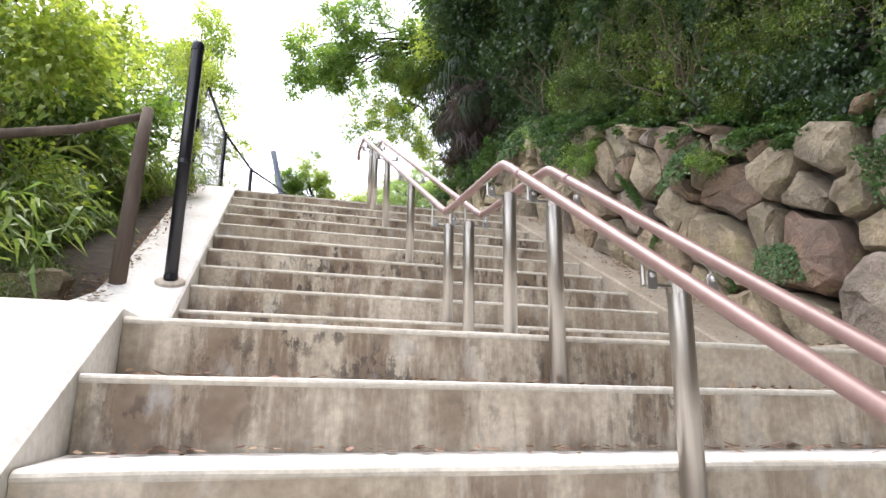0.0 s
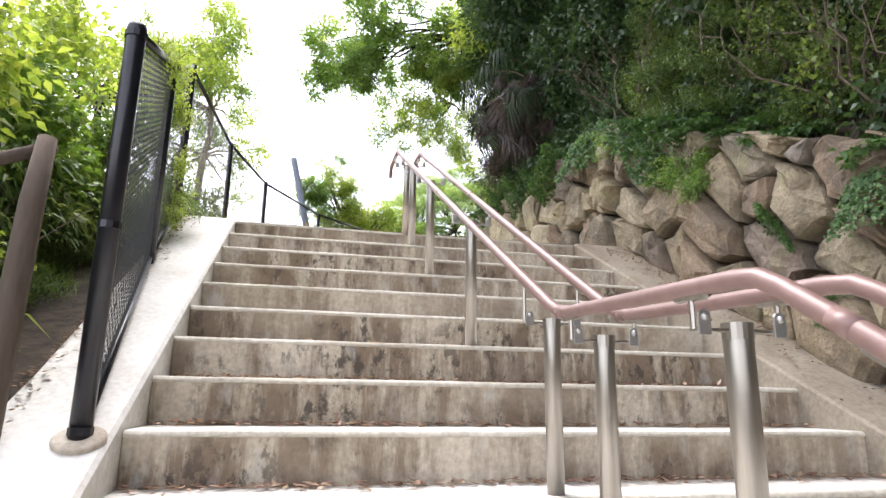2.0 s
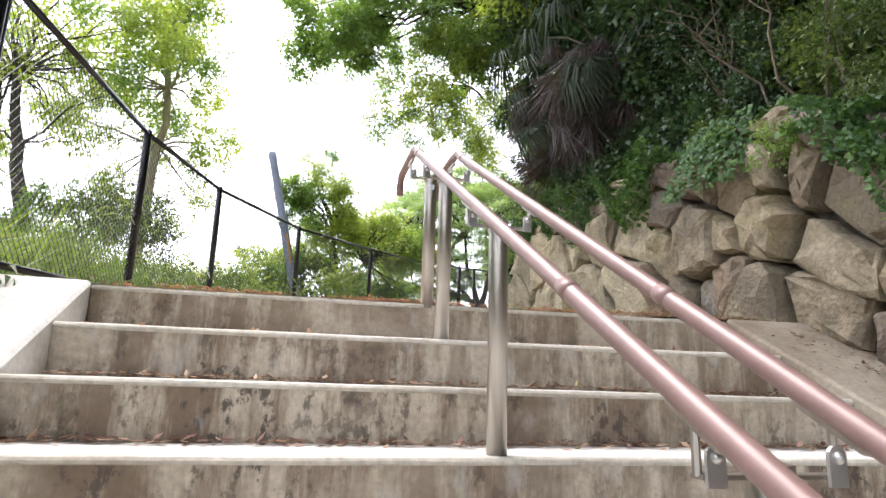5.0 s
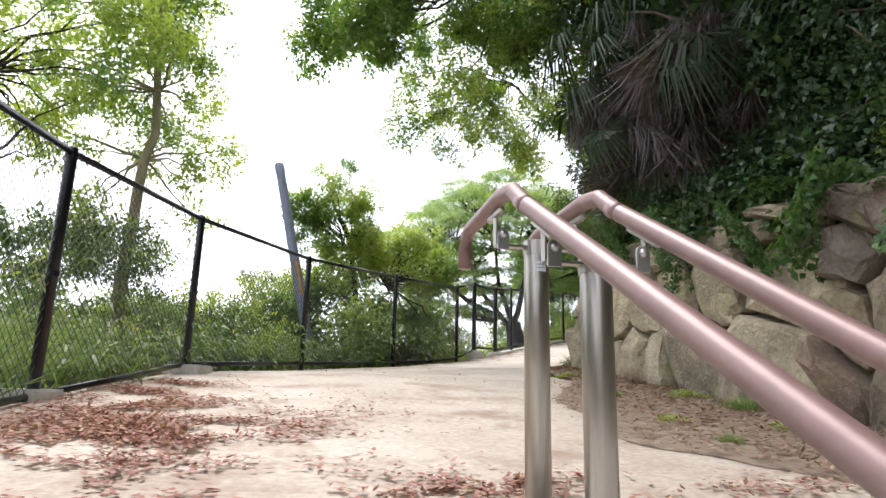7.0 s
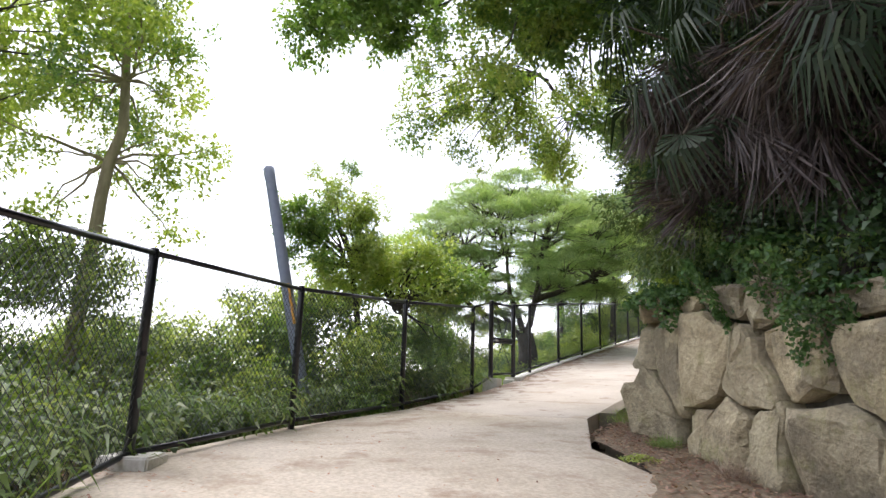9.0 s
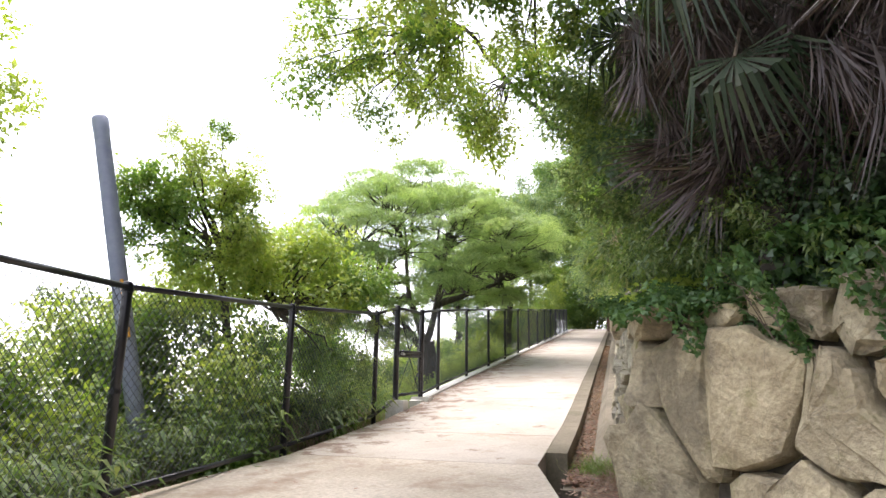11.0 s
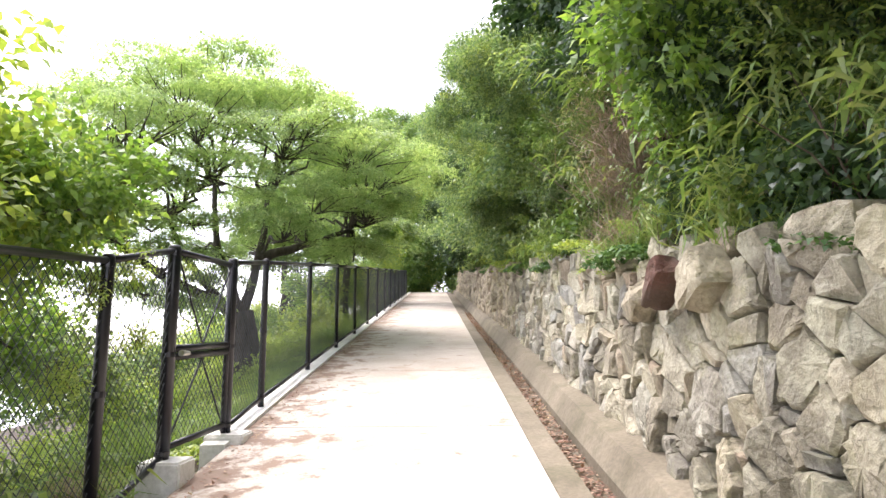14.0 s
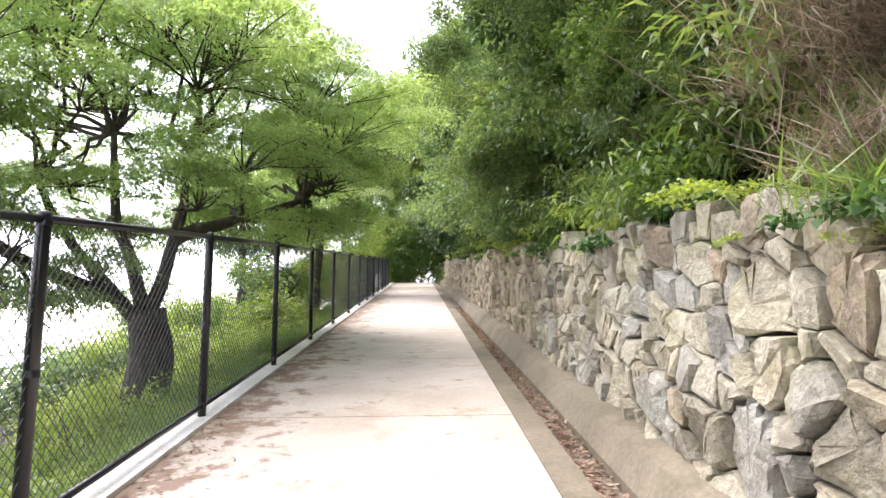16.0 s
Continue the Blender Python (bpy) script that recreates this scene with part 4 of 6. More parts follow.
def tree(label, trunk, r0, r1, clusters, kinds, bark, forks, group="", twig=0.012, flat=1.0):
    """trunk: points; forks: points from which limbs start; clusters: (x, y, z, size)."""
    t = thing("tree", label, "tree", group, at=trunk[0])
    org = Vector(trunk[0])
    pts = [Vector(p) - org for p in trunk]
    fine = []
    for a, b in zip(pts, pts[1:]):
        fine += [a.lerp(b, k / 4) + Vector(RNG.normal(size=3).tolist()) * 0.02 for k in range(4)]
    fine.append(pts[-1])
    rad = [r0 + (r1 - r0) * i / (len(fine) - 1) for i in range(len(fine))]
    rad[0] *= 1.35
    part("trunk", mesh_of("trunk", *tube(fine, rad, 14), bark, True), t)
    hubs = [Vector(p) - org for p in forks]
    limbs = []
    for c in clusters:
        p, size = Vector(c[:3]) - org, c[3]
        h = min(hubs, key=lambda q: (q - p).length)
        d = (p - h).length
        line = branch_line(h, p - Vector((0, 0, 0.12 * size)), 0.06)
        w = min(r1 * 0.6, twig + 0.008 * d)
        limbs.append(tube(line, [w + (0.005 - w) * i / (len(line) - 1) for i in range(len(line))], 6, False))
        kind = kinds[int(RNG.integers(0, len(kinds)))]
        me = LIB[kind][int(RNG.integers(0, len(LIB[kind])))]
        o = part("foliage", me, t)
        o.matrix_basis = pose(p.x, p.y, p.z, RNG.uniform(-22, 22), RNG.uniform(-22, 22), RNG.uniform(0, 360))
        o.scale = (size, size, size * flat)
    part("branch", mesh_of("branch", *join(limbs), bark, True), t)["kind"] = "stuff"
    return t


def dome(cx, cy, cz, rx, ry, rz, n, smin, smax, lo=-0.25, shell=0.72):
    """Cluster places on an uneven dome."""
    out = []
    while len(out) < n:
        q = unit(1)[0]
        if q[2] < lo:
            continue
        r = RNG.uniform(shell, 1.0) * (1 + 0.16 * noise.noise(Vector((q * 2.3 + cx).tolist())))
        out.append((cx + q[0] * rx * r, cy + q[1] * ry * r, cz + q[2] * rz * r, RNG.uniform(smin, smax)))
    return out


def spreading_tree():
    """A forked dark trunk under an umbrella crown of flat feathery layers."""
    x, y, z = 5.4, 21.3, terrain_z(5.4, 21.3)
    t = thing("tree", "spreading feathery-leaved tree with a dark forked trunk", "tree", at=(x, y, z))
    org = Vector((x, y, z))

    def stem(name, pts, r0, r1, sides=12):
        pts = [Vector(p) - org for p in pts]
        fine = []
        for a, b in zip(pts, pts[1:]):
            fine += [a.lerp(b, k / 3) + Vector(RNG.normal(size=3).tolist()) * 0.022 for k in range(3)]
        fine.append(pts[-1])
        rad = [r0 + (r1 - r0) * i / (len(fine) - 1) for i in range(len(fine))]
        part(name, mesh_of(name, *tube(fine, rad, sides), M_BARK, True), t)

    stem("trunk", [(5.42, 21.3, z - 0.4), (5.38, 21.3, 4.6), (5.3, 21.28, 5.2)], 0.3, 0.21)
    # limb: points, then the middle of the layer that it carries, with its radius
    hubs = [((5.3, 21.28, 5.1), (5.62, 21.3, 6.2), (5.7, 21.3, 7.2)), ((5.25, 21.28, 5.0), (4.7, 21.3, 5.6), (4.1, 21.3, 6.6)), ((5.3, 21.28, 5.0), (5.0, 21.6, 6.2), (4.9, 21.7, 7.4)), ((5.55, 21.3, 6.1), (6.3, 21.1, 6.4), (7.1, 20.9, 6.7)), ((4.9, 21.2, 5.3), (3.9, 21.0, 5.7), (2.9, 20.9, 6.3))]
    for line in hubs:
        stem("limb", line, 0.095, 0.035, 9)
    tips = [Vector(line[k]) for line in hubs for k in (1, 2)]
    layers = []
    n = 44
    for k in range(n):
        w, r = 2.399 * k, math.sqrt((k + 0.5) / n)
        top = 9.1 - 1.9 * r ** 2.2 + RNG.uniform(-0.25, 0.2)
        layers.append((5.1 + 3.15 * r * math.cos(w), 21.3 + 2.8 * r * math.sin(w), top, RNG.uniform(0.62, 0.95)))
    layers += [(3.4, 20.7, 6.1, 0.7), (2.7, 21.2, 6.3, 0.7), (3.9, 20.3, 5.8, 0.55), (4.5, 20.6, 6.4, 0.6), (2.2, 20.6, 6.7, 0.7), (3.2, 20.2, 6.8, 0.7), (6.9, 20.4, 6.2, 0.6), (3.0, 20.4, 5.4, 0.6), (3.7, 20.9, 5.3, 0.6), (2.3, 20.8, 5.8, 0.6), (4.2, 20.3, 5.1, 0.5), (1.8, 21.4, 6.4, 0.7), (4.6, 20.5, 5.5, 0.5)]
    for k in range(22):
        w = 2.399 * k + 0.7
        layers.append((5.1 + 2.5 * math.cos(w), 21.3 + 2.2 * math.sin(w), RNG.uniform(6.2, 7.1), RNG.uniform(0.5, 0.8)))
    twigs = []
    for cx, cy, cz, r in layers:
        c = Vector((cx, cy, cz))
        h = min(tips, key=lambda q: (q - c).length)
        line = branch_line(h - org, c - org - Vector((0, 0, 0.15)), 0.05, 6, 0.09)
        twigs.append(tube(line, [0.03 - 0.0036 * i for i in range(7)], 6, False))
        for i in range(int(11 * r / 0.8)):
            a, q = 2.399 * i + cx, r * math.sqrt((i + 0.4) / 8)
            p = c + Vector((q * math.cos(a), q * math.sin(a), 0.14 - 0.42 * q * q + RNG.normal() * 0.05)) - org
            twigs.append(tube(branch_line(line[4], p, 0.04, 3, 0.05), [0.014, 0.01, 0.006, 0.003], 4, False))
            o = part("foliage", LIB["pad"][int(RNG.integers(0, 5))], t)
            o.matrix_basis = pose(p.x, p.y, p.z, -18 * q * math.sin(a) + RNG.normal() * 8, 18 * q * math.cos(a) + RNG.normal() * 8, RNG.uniform(0, 360))
            s = RNG.uniform(0.5, 0.75)
            o.scale = (s, s, s)
    part("twig", mesh_of("twig", *join(twigs), M_BARK, True), t)["kind"] = "stuff"


def build_trees():
    spreading_tree()
    # airy trees beyond the landing fence
    z = terrain_z(-2.6, 12.9)
    cl = dome(-2.75, 12.9, 7.4, 1.65, 1.3, 2.2, 50, 0.4, 0.8, -0.95, 0.4) + [(-1.9, 12.6, 5.9, 0.5), (-2.0, 12.8, 6.6, 0.55), (-3.3, 13.0, 5.6, 0.5)]
    tree("slender pale-barked tree with loose yellow-green leaves", [(-2.62, 12.8, z - 0.2), (-2.6, 12.8, 4.9), (-2.5, 12.85, 6.6), (-2.6, 12.9, 8.6)], 0.095, 0.04, cl, ["spray"], M_BARKPALE,
         [(-2.55, 12.85, 6.2), (-2.5, 12.85, 7.2), (-2.6, 12.9, 8.2)], "airy trees beyond the fence")
    z = terrain_z(-4.2, 12.2)
    cl = dome(-4.6, 12.4, 7.2, 2.0, 1.4, 2.1, 46, 0.45, 0.85, -0.8, 0.4) + [(-3.4, 12.0, 5.9, 0.5), (-3.1, 11.9, 6.6, 0.5)]
    tree("airy tree with dark crooked limbs and light leaves", [(-4.1, 12.2, z - 0.2), (-4.0, 12.2, 4.6), (-4.25, 12.3, 5.8), (-4.5, 12.4, 7.4)], 0.13, 0.05, cl, ["spray"], M_BARK,
         [(-4.0, 12.2, 4.7), (-4.25, 12.3, 5.8), (-4.5, 12.4, 7.0)], "airy trees beyond the fence")
    # shrub tree by the leaning pole
    z = terrain_z(0.6, 14.2)
    cl = dome(0.95, 14.2, 5.25, 1.2, 0.8, 0.62, 40, 0.4, 0.65, -0.7, 0.35) + dome(-0.05, 13.5, 5.75, 0.72, 0.5, 0.75, 30, 0.3, 0.55, -0.9, 0.3)
    cl += [(-0.25, 13.4, 6.5, 0.3), (0.2, 13.4, 6.55, 0.3), (0.45, 13.5, 6.25, 0.35), (-0.55, 13.5, 6.0, 0.35)] + [(RNG.uniform(1.2, 2.1), RNG.uniform(14.9, 15.7), RNG.uniform(4.5, 5.3), RNG.uniform(0.45, 0.65)) for _ in range(12)]
    tree("bushy young tree with bright leaf tips", [(0.5, 14.1, z - 0.2), (0.5, 14.1, 4.3), (0.3, 13.8, 5.4)], 0.07, 0.03, cl, ["spray", "yellow", "spray", "broad"], M_BARK, [(0.5, 14.1, 4.5), (0.3, 13.8, 5.3), (0.9, 14.2, 4.9)])
    # dark trees at the left of the stairs
    for cx, cy, cz in ((-3.7, 4.6, 4.3), (-5.0, 2.6, 3.4)):
        z = terrain_z(cx, cy)
        tree("dark shady broadleaf tree beside the stairs", [(cx, cy, z - 0.2), (cx + 0.1, cy, z + 1.2), (cx, cy + 0.1, cz)], 0.1, 0.05, dome(cx, cy, cz, 1.2, 1.3, 1.1, 22, 0.6, 0.9, -0.9, 0.4), ["dark", "dark", "broad"], M_BARK,
             [(cx, cy, z + 1.3), (cx, cy + 0.1, cz)], "dark trees beside the stairs")
    # trees farther along the path
    for s, u, h, r, kinds in ((14.5, -3.4, 2.3, 1.9, ["far", "curtain"]), (17.5, -1.9, 4.6, 2.3, ["far"]), (24, -3.0, 4.0, 2.8, ["far", "broad"]), (36, 1.0, 5.0, 3.2, ["yellow", "broad"]), (34, 3.0, 5.0, 4.0, ["broad", "yellow"]), (25, 5.0, 6.5, 3.2, ["far", "dark"]), (19, 5.4, 6.0, 2.6, ["far", "broad"]), (33, -3.0, 7.0, 3.0, ["far", "broad"])):
        x, y = xy(s, u)
        z, g = terrain_z(x, y), path_z(min(s, 30))
        cl = dome(x, y, g + h, r, r, r * 0.85, int(26 + 7 * r * r), 0.75, 1.3, -0.7, 0.6)
        tree("roadside tree with a full green crown", [(x, y, z - 0.2), (x + 0.1, y, z + (g + h - z) * 0.5), (x, y + 0.1, g + h)], 0.16, 0.07, cl, kinds, M_BARK, [(x + 0.1, y, z + (g + h - z) * 0.6), (x, y + 0.1, g + h)], "trees along the footpath")
    # limbs that lean out over the landing from the bank
    cl = [(RNG.uniform(-0.5, 3.2), RNG.uniform(10.6, 12.4), RNG.uniform(7.5, 9.4), RNG.uniform(0.55, 0.9)) for _ in range(34)]
    cl += [(RNG.uniform(1.2, 3.2), RNG.uniform(10.6, 12.0), RNG.uniform(6.9, 8.0), RNG.uniform(0.5, 0.75)) for _ in range(12)]
    cl += [(RNG.uniform(2.0, 4.5), RNG.uniform(7.5, 11), RNG.uniform(7.6, 9.6), RNG.uniform(0.7, 1.1)) for _ in range(24)]
    # extra clusters high above the view, added to shade the palm bank
    cl += [(RNG.uniform(2.8, 4.8), RNG.uniform(9.0, 11.0), RNG.uniform(9.4, 10.8), RNG.uniform(1.2, 1.6)) for _ in range(34)]
    z = terrain_z(4.6, 10.4)
    tree("large tree that leans out over the landing", [(4.6, 10.4, z - 0.3), (4.4, 10.5, 7.0), (3.9, 10.8, 8.4), (2.6, 11.3, 8.7)], 0.2, 0.07, cl, ["broad", "broad", "yellow"], M_BARK,
         [(4.4, 10.5, 7.2), (3.9, 10.8, 8.4), (3.2, 11.0, 8.6), (2.6, 11.3, 8.7)])
    # shady trees on the bank over the boulder wall and the path;
    # the first two, unseen behind the start, are added to darken the right steps
    for bx, by, top, r in ((3.9, -4.4, 3.9, 2.2), (3.9, -7.2, 3.4, 2.3), (4.6, -1.6, 5.9, 1.9), (4.6, 0.8, 6.6, 2.0), (4.5, 3.2, 7.4, 2.1), (4.5, 5.6, 8.1, 2.1), (4.6, 7.8, 8.6, 2.1), (6.5, 2, 8.5, 2.4), (6.5, 6.5, 10, 2.4), (6.8, 12.2, 8.2, 1.4), (8.6, 14.6, 8.9, 1.9), (10.6, 17.4, 9.6, 2.0)):
        z = terrain_z(bx, by)
        cl = dome(bx - 0.3, by, top, r, r * 0.95, r * 0.75, 38, 1.1, 1.6, -0.75, 0.45)
        tree("shady evergreen tree rooted on the bank", [(bx, by, z - 0.3), (bx, by, z + (top - z) * 0.5), (bx - 0.2, by, top)], 0.13, 0.06, cl, ["dark", "dark", "broad"] if by < 9 else ["curtain", "dark", "far", "dark"], M_BARK, [(bx, by, z + (top - z) * 0.5), (bx - 0.2, by, top)], "evergreens on the bank")
    # a high dense crown, added mostly out of view to shade the boulder wall
    cl = []
    for _ in range(165):
        y = RNG.uniform(-3.5, 8.8)
        cl.append((RNG.uniform(0.9, 5.5), y, 6.6 + 0.45 * (y + 1) + RNG.uniform(0, 1.6), RNG.uniform(1.4, 1.9)))
    z = terrain_z(7.4, 4.2)
    tree("added evergreen crown, mostly above the view, shading the bank", [(7.4, 4.2, z - 0.4), (7.0, 4.1, 10.0), (6.2, 4.0, 11.2)], 0.3, 0.14, cl, ["deep", "dark"], M_BARK, [(7.0, 4.1, 10.0), (6.2, 4.0, 10.6), (5.6, 1.0, 8.6), (5.6, 7.0, 11.4)], twig=0.03)
    cl = [(RNG.uniform(0.8, 3.2), RNG.uniform(12.1, 12.9), RNG.uniform(6.5, 7.7), RNG.uniform(0.35, 0.6)) for _ in range(34)] + [(0.7, 12.5, 7.0, 0.3), (1.7, 12.5, 6.4, 0.3), (1.3, 12.4, 6.6, 0.3)]
    z = terrain_z(5.0, 12.6)
    tree("crooked limb with sparse light leaves over the path", [(6.6, 12.3, terrain_z(6.6, 12.3) - 0.3), (5.9, 12.5, 7.1), (5.2, 12.75, 7.05), (4.4, 12.95, 7.0), (3.7, 13.0, 7.15), (3.1, 12.85, 7.5), (2.5, 12.7, 7.9)], 0.042, 0.02, cl, ["spray"], M_BARK,
         [(3.7, 13.0, 7.15), (3.1, 12.85, 7.5), (2.5, 12.7, 7.9)])
    for _ in range(6):
        mass("broad" if RNG.random() < 0.6 else "dark", RNG.uniform(4.0, 5.6), RNG.uniform(12.6, 13.3), RNG.uniform(6.0, 7.4), RNG.uniform(0.6, 0.9))


build_trees()


# ---------- palm with dead fronds ----------
def fan_frond(mat, n=26, L=0.55):
    """A fan leaf: narrow blades from one point."""
    a = np.linspace(-2.0, 2.0, n)
    along = np.c_[np.cos(a), np.sin(a), -0.25 - 0.25 * np.abs(RNG.normal(size=n))]
    pos = np.zeros((n, 3))
    return leaf_mesh("frond", pos, along, np.tile([0, 0, 1.0], (n, 1)), L * RNG.uniform(0.85, 1.1, n), np.full(n, 0.024), mat, 0.15, 0.45)


def build_palm(x, y, top, fronds, group="fan palms on the bank"):
    z = terrain_z(x, y)
    t = thing("palm", "shaggy fan palm with a skirt of dead hanging fronds", "palm", group, at=(x, y, z))
    h = top - z
    part("trunk", mesh_of("trunk", *tube([(0, 0, -0.3), (0.04, 0, h * 0.5), (0, 0, h)], [0.12, 0.11, 0.1], 12), M_BARK, True), t)
    # green fans, the older ones hanging
    for i in range(fronds):
        a = 2.399 * i + RNG.uniform(-0.3, 0.3)
        rise = RNG.uniform(-1.0, 0.8)
        e = Vector((math.cos(a) * 0.75, math.sin(a) * 0.75, rise * 0.7))
        st = part("frond_stalk", mesh_of("frond_stalk", *tube([(0, 0, h), Vector((0, 0, h)) + e * 0.5 + Vector((0, 0, 0.08)), Vector((0, 0, h)) + e], [0.014, 0.011, 0.008], 5), M_TWIG), t)
        f = part("frond", fan_frond(M_PALM, 30, 0.48), st)
        f.location = Vector((0, 0, h)) + e
        f.rotation_euler = (RNG.uniform(-0.3, 0.3), radians(25) - rise * 0.5, a)
    for i in range(int(fronds * 3.2)):
        a = RNG.uniform(0, 6.283)
        o = part("dead_frond", LIB["hang"][i % 4], t, "brown dead frond hanging down")
        r = RNG.uniform(0.1, 0.62)
        o.location = (math.cos(a) * r, math.sin(a) * r, h - RNG.uniform(-0.1, 0.95))
        o.rotation_euler = (RNG.normal() * 0.4, RNG.normal() * 0.4, RNG.uniform(0, 6))
        o.scale = (RNG.uniform(0.35, 0.75),) * 3


build_palm(2.75, 8.3, 6.15, 13)
build_palm(2.78, 9.35, 6.2, 13)


# ---------- plants on the bank and the slope ----------
# unseen foliage behind the start, added to keep light off the right steps
for _ in range(60):
    q = RNG.uniform(-7.5, -2.3)
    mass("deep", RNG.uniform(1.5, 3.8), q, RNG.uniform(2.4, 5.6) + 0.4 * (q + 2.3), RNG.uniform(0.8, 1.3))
# foliage above the view, added to block sky light over the palms
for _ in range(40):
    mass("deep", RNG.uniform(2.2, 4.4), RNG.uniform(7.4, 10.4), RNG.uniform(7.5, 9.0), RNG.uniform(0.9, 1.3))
# dark-leaved masses whose colour makes the deep shade round the palms
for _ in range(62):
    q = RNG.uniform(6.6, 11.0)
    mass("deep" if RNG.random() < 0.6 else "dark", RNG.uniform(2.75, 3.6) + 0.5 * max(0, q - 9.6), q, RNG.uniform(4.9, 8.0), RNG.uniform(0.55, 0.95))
def bank_place(p, dr):
    """A place by its way along the right-hand line and its distance behind it."""
    q = p
    for (ax, ay), (bx, by) in zip(RIGHT, RIGHT[1:]):
        n = math.hypot(bx - ax, by - ay)
        if q <= n:
            dx, dy = (bx - ax) / n, (by - ay) / n
            x, y = ax + dx * q + dy * dr, ay + dy * q - dx * dr
            return x, y, terrain_z(x, y), math.degrees(math.atan2(dy, dx))
        q -= n
    return None


def build_bank():
    step = 0.38
    for i in range(int(46 / step)):
        p = 7.0 + i * step
        far = p > 30
        rows = [(0.18, ["ivy", "grass", "herb", "curtain"], 0.5), (0.5, ["ivy", "bamboo_low", "curtain", "grass"], 0.7), (0.95, ["bamboo", "curtain", "dark"], 0.9), (1.6, ["bamboo", "dark", "curtain", "dark"], 1.15), (2.4, ["dark", "bamboo", "broad"], 1.35), (3.3, ["dark", "broad", "bamboo"], 1.5), (4.4, ["dark", "broad"], 1.8)]
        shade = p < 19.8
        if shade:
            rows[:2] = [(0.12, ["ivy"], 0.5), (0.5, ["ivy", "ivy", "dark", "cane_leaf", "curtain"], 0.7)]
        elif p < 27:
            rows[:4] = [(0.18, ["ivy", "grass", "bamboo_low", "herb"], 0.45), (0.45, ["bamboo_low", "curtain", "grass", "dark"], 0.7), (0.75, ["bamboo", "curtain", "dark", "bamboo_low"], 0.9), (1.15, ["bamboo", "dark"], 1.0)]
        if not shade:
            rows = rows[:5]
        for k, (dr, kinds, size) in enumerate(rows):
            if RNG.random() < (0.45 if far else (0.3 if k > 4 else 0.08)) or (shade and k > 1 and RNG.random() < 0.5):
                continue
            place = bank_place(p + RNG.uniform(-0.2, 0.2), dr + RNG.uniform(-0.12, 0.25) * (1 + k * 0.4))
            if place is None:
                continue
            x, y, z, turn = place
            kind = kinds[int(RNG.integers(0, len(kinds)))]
            # most light-leaved kinds turn dark here, so leaf colour deepens the shade
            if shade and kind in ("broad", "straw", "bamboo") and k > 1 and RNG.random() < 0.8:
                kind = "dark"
            sz = size * RNG.uniform(0.75, 1.25)
            lift = 0.3 * sz if kind in ("broad", "dark", "curtain") else 0.02
            if k == 0:
                z = terrain_z(x + 0.3 * math.sin(radians(turn)), y - 0.3 * math.cos(radians(turn))) if kind != "ivy" else z
                z = max(z, ground_z(x, y) + wall_height(y) - 0.1)
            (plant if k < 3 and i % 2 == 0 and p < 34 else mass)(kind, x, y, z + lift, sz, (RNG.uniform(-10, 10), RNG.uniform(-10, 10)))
    # bushes that bulge out over the wall farther on
    for s, u, dz, r in ((6.5, 3.3, 2.2, 1.0), (8.5, 3.1, 2.3, 1.1), (10.5, 3.0, 2.6, 1.2), (12.5, 2.9, 2.3, 1.2), (14.5, 2.7, 2.8, 1.3), (17, 2.6, 3.0, 1.5), (20, 2.4, 3.0, 1.6), (23, 2.2, 3.0, 1.8), (4.5, 3.6, 2.6, 1.0), (9.5, 3.5, 4.0, 1.5), (13, 3.3, 4.6, 1.7), (16, 3.3, 5.0, 1.9), (12, 3.1, 5.8, 1.5), (15, 2.9, 6.3, 1.8), (19, 2.6, 6.6, 2.0), (10, 3.6, 5.4, 1.3)):
        x, y = xy(s, u)
        g = path_z(s) + dz
        for c in dome(x, y, g, r, r, r * 0.9, int(9 + 4 * r), 0.8, 1.2, -0.8, 0.5):
            mass(["curtain", "far", "dark", "far"][int(RNG.integers(0, 4))], *c[:3], c[3])
    for _ in range(22):
        s, u = RNG.uniform(-5.5, 3.5), RNG.uniform(2.78, 3.4)
        x, y = xy(s, u)
        kind = ["ivy", "ivy", "bamboo_low", "herb", "grass"][int(RNG.integers(0, 5))]
        plant(kind, x, y, max(terrain_z(x, y), ground_z(x, y) + (wall_height(y) - 0.08 if u < 3 else 0)), RNG.uniform(0.4, 0.65), (RNG.uniform(-15, 15), RNG.uniform(-15, 15)))
    for _ in range(34):
        s, u = RNG.uniform(9, 22), RNG.uniform(-4.0, -1.2)
        x, y = xy(s, u)
        mass(["broad", "yellow", "yellow", "dark"][int(RNG.integers(0, 4))], x, y, path_z(s) + RNG.uniform(-0.9, 0.9) * min(1, s / 9), RNG.uniform(0.8, 1.3))
    for _ in range(34):
        s, u = RNG.uniform(20, 31), RNG.uniform(-4.0, -0.9)
        x, y = xy(s, u)
        mass("yellow" if RNG.random() < 0.6 else "broad", x, y, path_z(s) + RNG.uniform(-0.4, 1.4), RNG.uniform(0.9, 1.5))
    for _ in range(64):
        y, x = RNG.uniform(7.2, 11.2), RNG.uniform(2.75, 3.9)
        if y > 9.8:
            x += (y - 9.8) * 0.75
        mass(["ivy", "dark", "dark", "ivy", "deep"][int(RNG.integers(0, 5))], x, y, terrain_z(x, y) + RNG.uniform(0, 0.15), RNG.uniform(0.45, 0.85))
